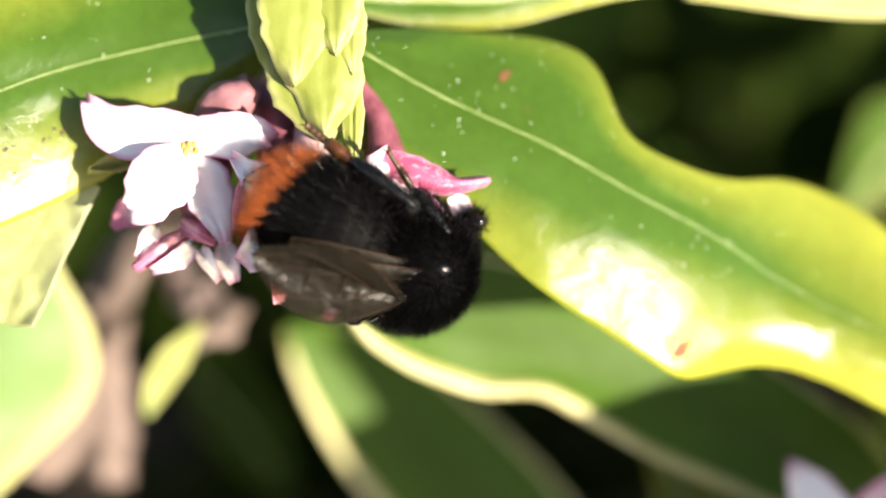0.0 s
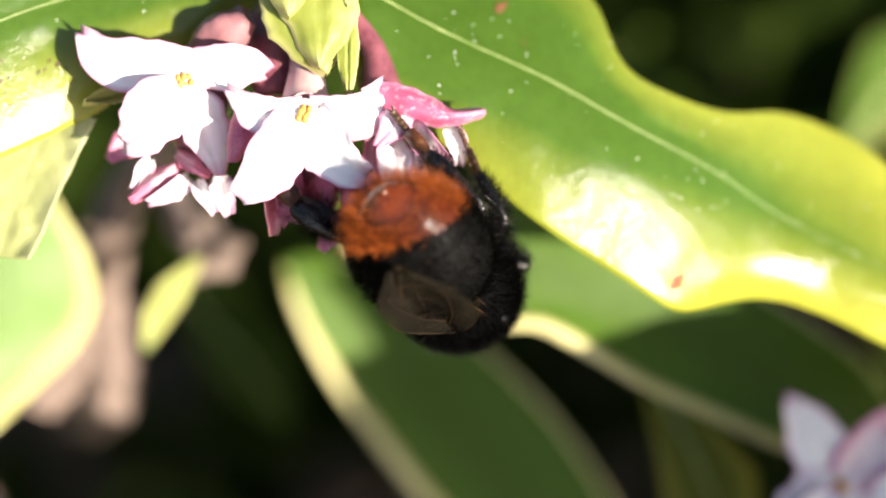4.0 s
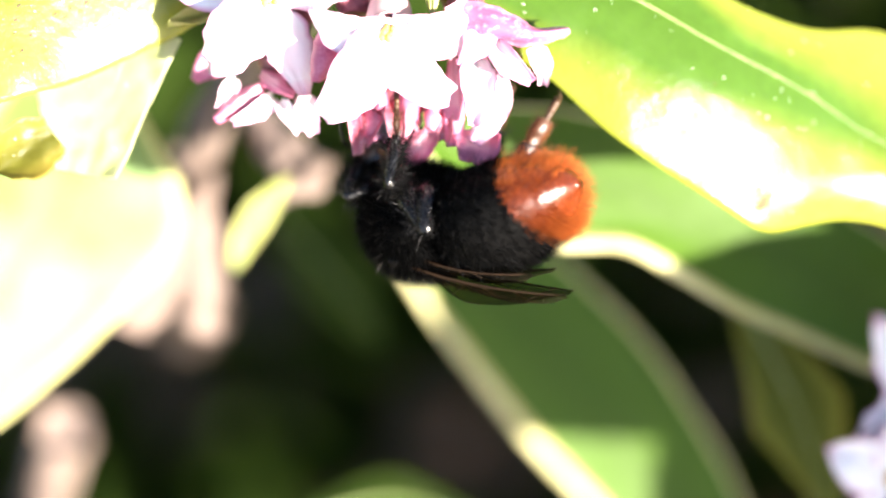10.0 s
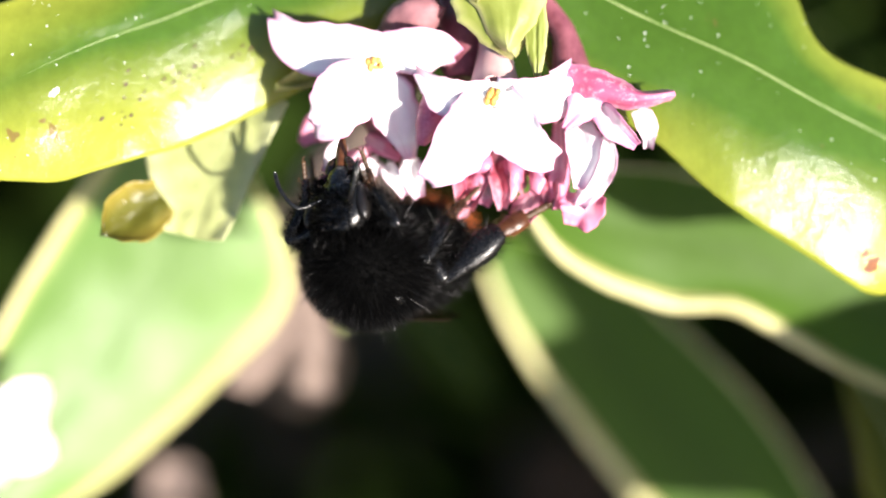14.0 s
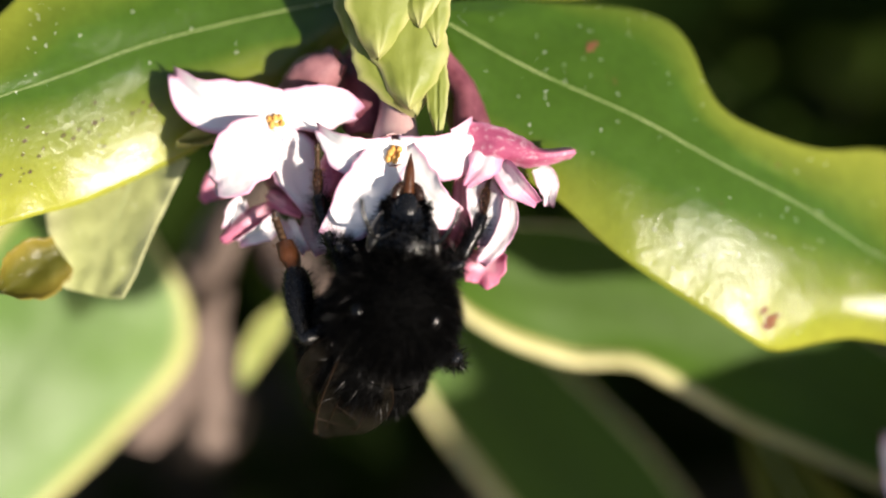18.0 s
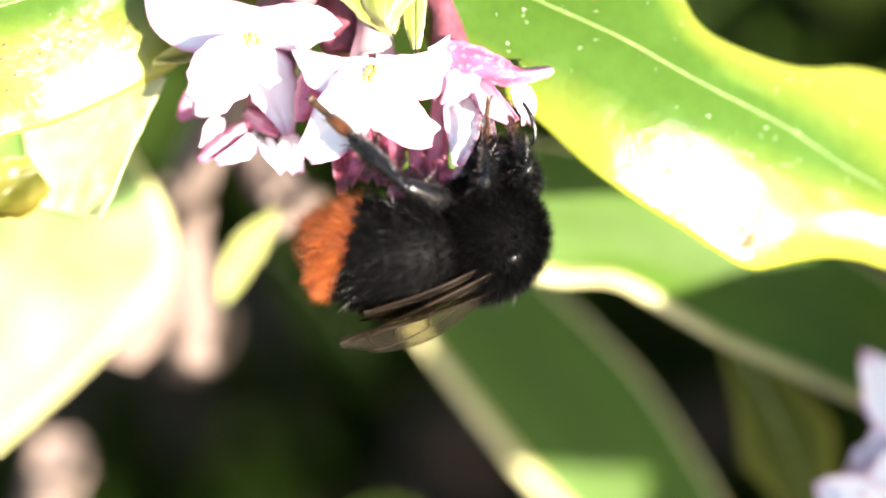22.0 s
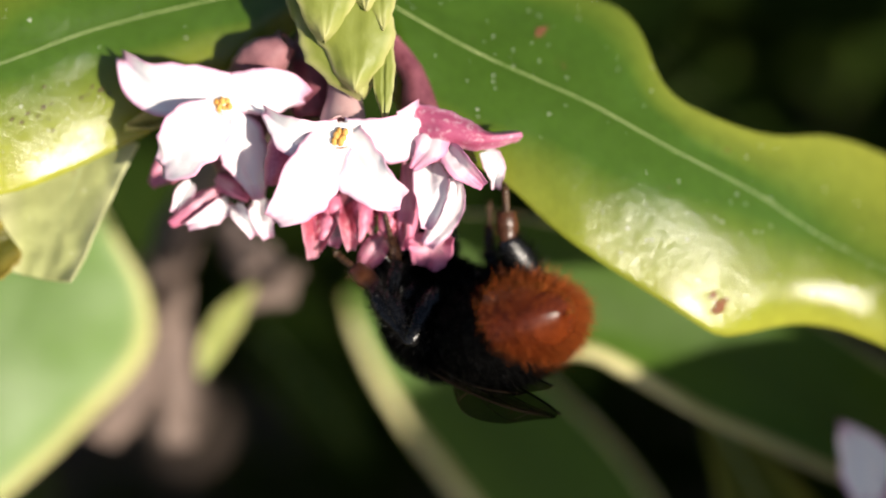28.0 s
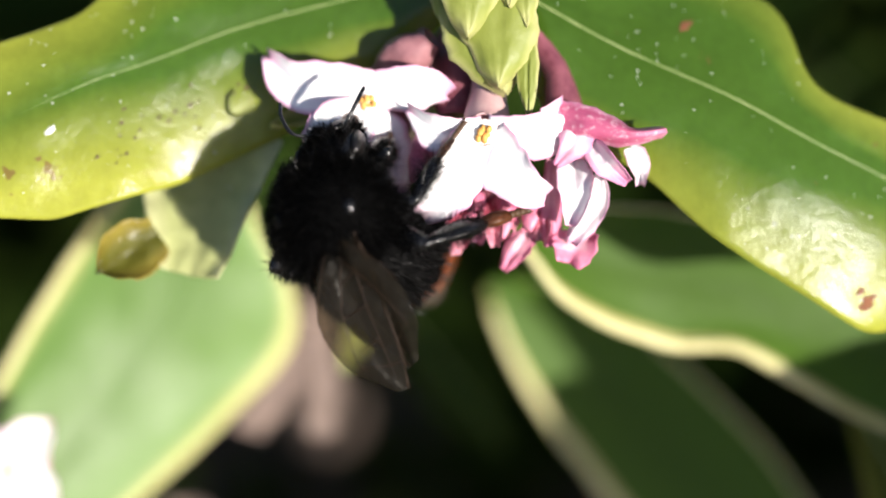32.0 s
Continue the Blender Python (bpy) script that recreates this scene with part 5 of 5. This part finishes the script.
# seconds, place (x, y, depth), way of the head, way of the back, bend of the abdomen down and aside, nod of the head, lowering of the wings in degrees
BEE = [
    (0, 847, 412, -2, 0.84, -0.2, -0.35, 0.15, -0.65, 0.72, 14, 0, 78, 6), (0.4, 840, 452, -2, 0.72, -0.55, -0.35, 0.1, -0.6, 0.75, 10.4, 0, 78.1, 6.7), 
    (0.8, 876, 549, -3, 0.52, -0.52, -0.68, 0.2, -0.74, 0.56, 6.8, 0, 78.2, 7.3), (1.1, 918, 566, 0, 0.52, -0.34, -0.79, 0.2, -0.92, 0.28, 5, 0, 78.3, 7.8), 
    (1.4, 933, 554, 3, 0.62, -0.22, -0.75, 0.2, -0.95, 0.12, 4.8, 0, 78.4, 9.5), (2, 943, 553, 3, 0.5, -0.1, -0.86, 0.2, -0.97, 0.0, 4.5, 0, 78.6, 14), 
    (3, 952, 555, 3, 0.5, -0.1, -0.86, 0.2, -0.97, 0.0, 4, 0, 78.9, 14), (3.5, 949, 556, 3, 0.5, -0.1, -0.86, 0.2, -0.97, 0.0, 3.8, 0, 79.1, 14), 
    (4.5, 921, 592, 1, 0.25, -0.45, -0.85, 0.15, -0.8, 0.55, 3.2, 0, 79.4, 4.7), (5.5, 855, 692, 1, -0.1, -0.6, -0.78, 0.25, -0.7, 0.65, 2.9, 0, 79.7, 0), 
    (5.8, 824, 617, 3, -0.22, -0.1, -0.97, 0.1, -0.98, 0.1, 2.9, 0, 79.8, 0), (6.2, 783, 636, 4, -0.4, 0.05, -0.91, 0.12, -0.98, 0, 2.9, 0, 79.9, 0), 
    (6.6, 774, 640, 4, -0.42, 0.05, -0.91, 0.12, -0.98, 0, 2.8, 0, 80, 0), (7, 761, 614, 4, -0.42, 0.05, -0.91, 0.1, -0.98, 0, 2.8, 0, 80.1, 0), 
    (7.5, 775, 606, 4, -0.48, 0.03, -0.87, 0.1, -0.98, 0, 2.7, 0, 80.3, 0), (8, 806, 617, 4, -0.58, 0.05, -0.8, 0.15, -0.98, 0.05, 2.6, 0, 80.4, 0), 
    (8.5, 830, 608, 4, -0.64, 0.05, -0.76, 0.18, -0.97, 0.05, 2.6, 0, 80.6, 0), (9, 824, 611, 4, -0.66, 0.05, -0.74, 0.2, -0.97, 0.05, 2.5, 0, 80.7, 0), 
    (9.5, 779, 568, 3, -0.78, 0.05, -0.62, 0.12, -0.98, 0.05, 2.5, 0, 80.9, 0), (10, 727, 589, 3, -0.82, 0.05, -0.56, 0.08, -0.98, 0.05, 2.4, 0, 81, 0), 
    (10.3, 723, 583, 3, -0.84, 0.05, -0.52, 0.05, -0.98, 0.05, 2.4, 0, 81.1, 2.7), (10.6, 676, 596, 2, -0.9, 0.05, -0.4, 0.05, -0.98, 0.05, 2.3, 0, 81.2, 5.4), 
    (11, 611, 631, 1, -0.98, 0.06, -0.1, 0, -0.98, 0.1, 2.3, 0, 81.3, 9), (11.5, 538, 577, 1, -0.98, 0.14, 0.05, -0.05, -0.97, 0.12, 2.2, 0, 81.5, 9), 
    (12, 493, 574, 1, -0.97, 0.2, 0.06, -0.1, -0.96, 0, 2.1, 0, 81.6, 9), (12.5, 534, 557, 1, -0.96, 0.24, 0.08, -0.1, -0.96, 0.12, 2.1, 0, 81.8, 5), 
    (13, 392, 586, 1, -0.97, 0.12, 0.05, -0.02, -0.98, -0.05, 2, 0, 81.9, 3), (13.3, 414, 572, 0, -0.85, 0.14, 0.45, -0.02, -0.98, 0.05, 4.2, 0, 79.4, 4), 
    (13.5, 438, 562, 0, -0.62, 0.12, 0.75, 0, -0.97, 0.15, 8.5, 0, 74.2, 9), (14.5, 443, 565, -2, -0.2, 0.35, 0.9, 0.05, -0.88, 0.4, 30.3, -10, 48.1, 21.5), 
    (15.5, 461, 633, -3, 0.15, 0.55, 0.78, 0.1, -0.78, 0.6, 52, -20, 22, 34), (15.8, 566, 555, -4, 0.28, 0.8, 0.5, 0.15, -0.5, 0.85, 52.3, -21.8, 21.1, 34.2), 
    (16.2, 630, 548, -4, 0.28, 0.82, 0.42, 0.12, -0.42, 0.9, 52.8, -24.1, 19.9, 34.5), (16.6, 630, 508, -4, 0.24, 0.9, 0.25, 0.1, -0.25, 0.95, 53.2, -26.5, 18.7, 34.8), 
    (17, 648, 512, -5, 0.2, 0.92, 0.2, 0.05, -0.15, 0.98, 53.7, -28.9, 17.6, 35.1), (17.5, 654, 514, -5, 0.18, 0.92, 0.2, 0.05, -0.15, 0.98, 54.2, -31.9, 16.1, 35.5), 
    (18, 662, 538, -5, 0.16, 0.93, 0.22, 0.08, -0.2, 0.97, 54.8, -34.8, 14.6, 35.9), (18.3, 732, 527, -5, 0.42, 0.82, 0.3, 0.3, -0.4, 0.86, 50.8, -31.3, 25.6, 31.3), 
    (18.6, 715, 526, -5, 0.78, 0.45, 0.35, 0.35, -0.75, 0.55, 38.3, -17.3, 60.4, 17.3), (19, 840, 504, -5, 0.76, 0.6, 0.15, 0.4, -0.6, 0.68, 28.8, -7.1, 72.3, 8.7), 
    (19.5, 826, 484, -5, 0.76, 0.6, 0.12, 0.4, -0.6, 0.68, 25.9, -4.7, 72.8, 6), (20, 826, 500, -5, 0.78, 0.58, 0.1, 0.4, -0.5, 0.8, 22.9, -2.4, 73.3, 5), 
    (20.4, 827, 529, -4, 0.92, 0.32, 0, 0.25, -0.64, 0.72, 20.6, -0.5, 73.7, 8), (20.8, 860, 560, -3, 0.95, 0.18, -0.18, 0.12, -0.75, 0.62, 17, 0, 74, 8.5), 
    (21.2, 888, 555, -2, 0.9, 0.3, -0.22, 0.22, -0.88, 0.4, 13, 0, 74.4, 7.5), (21.6, 884, 553, -2, 0.88, 0.36, -0.25, 0.28, -0.9, 0.32, 9.9, 0, 74.8, 6), 
    (22, 864, 549, -2, 0.88, 0.36, -0.25, 0.28, -0.9, 0.32, 9.7, 0, 75.2, 5.5), (23, 882, 560, -2, 0.88, 0.36, -0.25, 0.28, -0.9, 0.32, 9, 0, 76.2, 3), 
    (24, 880, 522, -2, 0.88, 0.36, -0.25, 0.28, -0.9, 0.32, 8.3, 0, 77.1, 1.5), (24.5, 877, 538, -2, 0.9, 0.3, -0.25, 0.25, -0.92, 0.3, 8, 0, 77.6, 1.5), 
    (25.5, 946, 569, -1, 0.85, 0.12, -0.5, 0.15, -0.95, 0.28, 5.5, 0, 78.6, 1), (26.5, 981, 602, 2, 0.66, 0.05, -0.72, 0.1, -0.96, 0.22, 3, 0, 79.6, 0), 
    (26.8, 959, 594, 3, 0.25, 0.03, -0.95, 0.1, -0.97, 0.15, 2.9, 0, 79.9, 0), (27.1, 869, 599, 4, -0.42, 0.12, -0.9, 0.15, -0.97, 0.05, 2.8, 0, 80.2, 0), 
    (27.5, 840, 607, 4, -0.5, 0.2, -0.85, 0.15, -0.97, 0.05, 2.8, 0, 80.5, 0), (28, 847, 577, 4, -0.62, 0.22, -0.76, 0.18, -0.97, 0.05, 2.6, 0, 81, 0), 
    (28.4, 773, 606, 3, -0.82, 0.12, -0.56, 0.08, -0.98, 0.05, 2.5, 0, 81.4, 3.6), (28.7, 689, 604, 2, -0.88, 0.02, -0.45, 0.05, -0.98, 0.05, 2.5, 0, 81.7, 6.3), 
    (29, 588, 624, 1, -0.97, 0.08, -0.15, 0, -0.98, 0.1, 2.4, 0, 82, 9), (29.5, 519, 590, 1, -0.95, 0.26, 0, -0.2, -0.95, 0.1, 2.2, 0, 74, 9), 
    (30, 489, 590, 1, -0.95, 0.22, 0.1, -0.15, -0.95, 0.1, 2.1, 0, 66, 9), (30.5, 450, 576, 1, -0.93, 0.1, 0.3, -0.05, -0.98, 0.1, 2, 0, 58, 9), 
    (30.8, 432, 609, 0, -0.82, 0.08, 0.5, -0.03, -0.98, 0.12, 18, 0, 53.2, 9), (31.1, 479, 587, -1, -0.42, 0.35, 0.8, 0, -0.85, 0.45, 34, 5, 46.4, 13.3), 
    (31.4, 462, 569, -3, -0.15, 0.62, 0.72, -0.05, -0.7, 0.7, 50, 20, 35.7, 26), (31.7, 409, 412, -5, -0.18, 0.93, 0.15, -0.35, -0.12, 0.9, 60, 23, 38, 21), 
    (32, 398, 406, -6, -0.2, 0.95, 0.05, -0.32, -0.05, 0.9, 70, 26, 36, 16),
]

# feet on the flowers: seconds, plan place, depth; between two entries the foot glides, None lets it follow the body
FEET = {
    ("hind", 1): [(0.5, None), (0.9, 560, 314, -1), (6.2, 560, 318, -1), (6.6, 645, 455, 3), (10.5, 645, 455, 3), (11.1, 788, 449, 1), (14.2, 765, 446, 1), (15.4, None), (25.6, None), (26.2, 662, 462, 2), (28.6, 652, 460, 2),
                  (29.3, 745, 405, 2), (32, 745, 390, -1)],
    ("hind", -1): [(0, 655, 155, -6), (0.6, 700, 200, -5), (1.0, 818, 250, -2), (4.6, 818, 250, -2), (5.4, 845, 272, 0), (7.6, 847, 278, 0), (8.0, 968, 368, 3), (10.0, 968, 368, 3), (10.7, 925, 345, 2), (11.1, None), (15.8, None),
                   (16.6, 450, 366, -1.5), (20.8, 462, 372, -1.5), (21.2, 556, 300, -5.5), (25.0, 556, 300, -5.5), (26.2, 880, 226, -1), (27.1, 870, 226, -1), (27.5, 950, 342, 1), (28.2, 955, 342, 1), (28.7, 916, 352, 2), (29.0, 950, 386, 2), (29.4, None)],
    ("middle", 1): [(6.2, None), (6.7, 680, 352, -1), (10.6, 680, 352, -1), (11.2, 700, 440, 2), (13.6, 660, 430, 2), (15.2, None), (16.3, None), (16.8, 836, 279, 0), (18.4, 836, 279, 0), (18.9, None), (27.0, None), (27.4, 742, 395, 1),
                    (28.5, 742, 395, 1), (29.2, 520, 410, 2), (31.1, 505, 402, 2), (31.6, 611, 236, -3), (32, 630, 235, -3)],
    ("middle", -1): [(0, 800, 200, -6), (0.6, 860, 230, -5), (1.1, 940, 280, 0), (5.0, 940, 282, 0), (5.8, None), (7.6, None), (8.0, 886, 352, 3), (10.2, 886, 352, 3), (10.8, None), (13.0, None), (13.5, 341, 373, 4), (15.6, 346, 304, 2),
                     (16.1, 516, 186, -2), (18.5, 514, 195, -2), (18.9, 650, 233, -4), (20.8, 660, 240, -4), (21.2, 817, 322, -3), (22.0, 872, 300, -3), (25.0, 880, 300, -3), (26.2, 962, 358, 1), (26.9, 952, 358, 1), (27.4, None), (30.0, None),
                     (30.4, 216, 458, 5), (31.2, 200, 420, 5), (31.6, None)],
    ("front", -1): [(20.0, None), (20.7, 912, 318, -1), (25.0, 896, 274, -1), (26.0, None)],
}


def at_time(rows, t):
    """The bee's smoothed row at t: Catmull-Rom on the numbers."""
    ts = [r[0] for r in rows]
    k = max(0, min(len(ts) - 2, int(np.searchsorted(ts, t, "right")) - 1))
    h = ts[k + 1] - ts[k]
    f = (t - ts[k]) / h
    p1, p2 = np.array(rows[k][1:]), np.array(rows[k + 1][1:])
    m1 = (p2 - np.array(rows[k - 1][1:])) / (ts[k + 1] - ts[k - 1]) if k else (p2 - p1) / h
    m2 = (np.array(rows[k + 2][1:]) - p1) / (ts[k + 2] - ts[k]) if k + 2 < len(ts) else (p2 - p1) / h
    f2, f3 = f * f, f ** 3
    return (2 * f3 - 3 * f2 + 1) * p1 + (f3 - 2 * f2 + f) * h * m1 + (3 * f2 - 2 * f3) * p2 + (f3 - f2) * h * m2


def aim(at, way, pole):
    """A segment's pose in the bee's space: joint at `at` (mm), y along way, z near pole."""
    y = way.normalized()
    x = y.cross(pole)
    x = x.normalized() if x.length > 1e-5 else y.orthogonal().normalized()
    z = x.cross(y)
    return Matrix.Translation(at * MM) @ Matrix((x, y, z)).transposed().to_4x4()


def bend_leg(hip, foot, a, b, c, pole):
    """Poses of femur, tibia and tarsus from the hip to the foot, all in the bee's space."""
    d = foot - hip
    span = (a + b + c) * 0.985
    if d.length > span:
        foot = hip + d.normalized() * span
        d = foot - hip
    back = (pole * 0.35 - d.normalized()).normalized()
    ankle = foot + back * c
    e = ankle - hip
    if e.length > (a + b) * 0.99:
        ankle = hip + e.normalized() * (a + b) * 0.99
        e = ankle - hip
    ln = max(e.length, abs(a - b) + 0.3)
    ca = max(-1, min(1, (a * a + ln * ln - b * b) / (2 * a * ln)))
    en = e.normalized()
    out = (pole - en * pole.dot(en)).normalized()
    knee = hip + (en * ca + out * math.sqrt(1 - ca * ca)) * a
    return aim(hip, knee - hip, pole), aim(knee, ankle - knee, pole), aim(ankle, foot - ankle, pole)


def foot_at(rows, t, rest_world):
    """The foot's place in the world at t, gliding between its holds."""
    def of(row):
        return rest_world if row[1] is None else VIEW @ (spot(*row[1:4]) * 0.001)
    if not rows:
        return rest_world
    if t <= rows[0][0]:
        return of(rows[0])
    for p, q in zip(rows, rows[1:]):
        if t <= q[0]:
            f = (t - p[0]) / (q[0] - p[0])
            f = f * f * (3 - 2 * f)
            return of(p).lerp(of(q), f)
    return of(rows[-1])


def motions():
    times = [round(0.2 * i, 2) for i in range(161)]
    body, bends, heads = [], [], []
    legs = {k: ([], [], []) for k in bee_parts if k[0] in LEGS}
    wings = {(s, hind): [] for s in (-1, 1) for hind in (0, 1)}
    for t in times:
        v = at_time(BEE, t)
        m = bee_pose(*v[:9])
        body.append((t, m))
        bends.append((t, Matrix.Translation(WAIST * MM) @ pose(0, 0, 0, v[9], 0, v[10])))
        heads.append((t, pose(0, (6.7 - 0.040 * v[11]) * MM, (-0.7 - 0.056 * v[11]) * MM, -float(np.interp(v[11], (14, 22, 45, 80), (-62, -52, -8, 40))) + 4 * math.sin(t * 1.7), 0, 4 * math.sin(t * 1.1))))
        for (s, hind), rows in wings.items():
            rows.append((t, wing_pose(s, hind, v[12] + 1.2 * math.sin(t * 2.3 + s), 0.6 * v[10])))
        inv = m.inverted()
        for (which, s), rows in legs.items():
            hip, a, b, c, rest, r = LEGS[which]
            flip = Vector((s, 1, 1))
            hip, rest = hip * flip, rest * flip
            foot = inv @ foot_at(FEET.get((which, s), []), t, m @ (rest * MM)) / MM
            pole = Vector((s * 1.0, 0.3 if which == "front" else -0.4, 0.85)).normalized()
            for out, q in zip(rows, bend_leg(hip, foot, a, b, c, pole)):
                out.append((t, q))
    walk(bee, body)
    walk(bee_parts["abdomen"], bends)
    walk(bee_parts["head"], heads)
    for (s, hind), rows in wings.items():
        walk(bee_parts["wing", s][1 - hind], rows)
    for k, rows in legs.items():
        for seg, r in zip(bee_parts[k], rows):
            walk(seg, r)


motions()
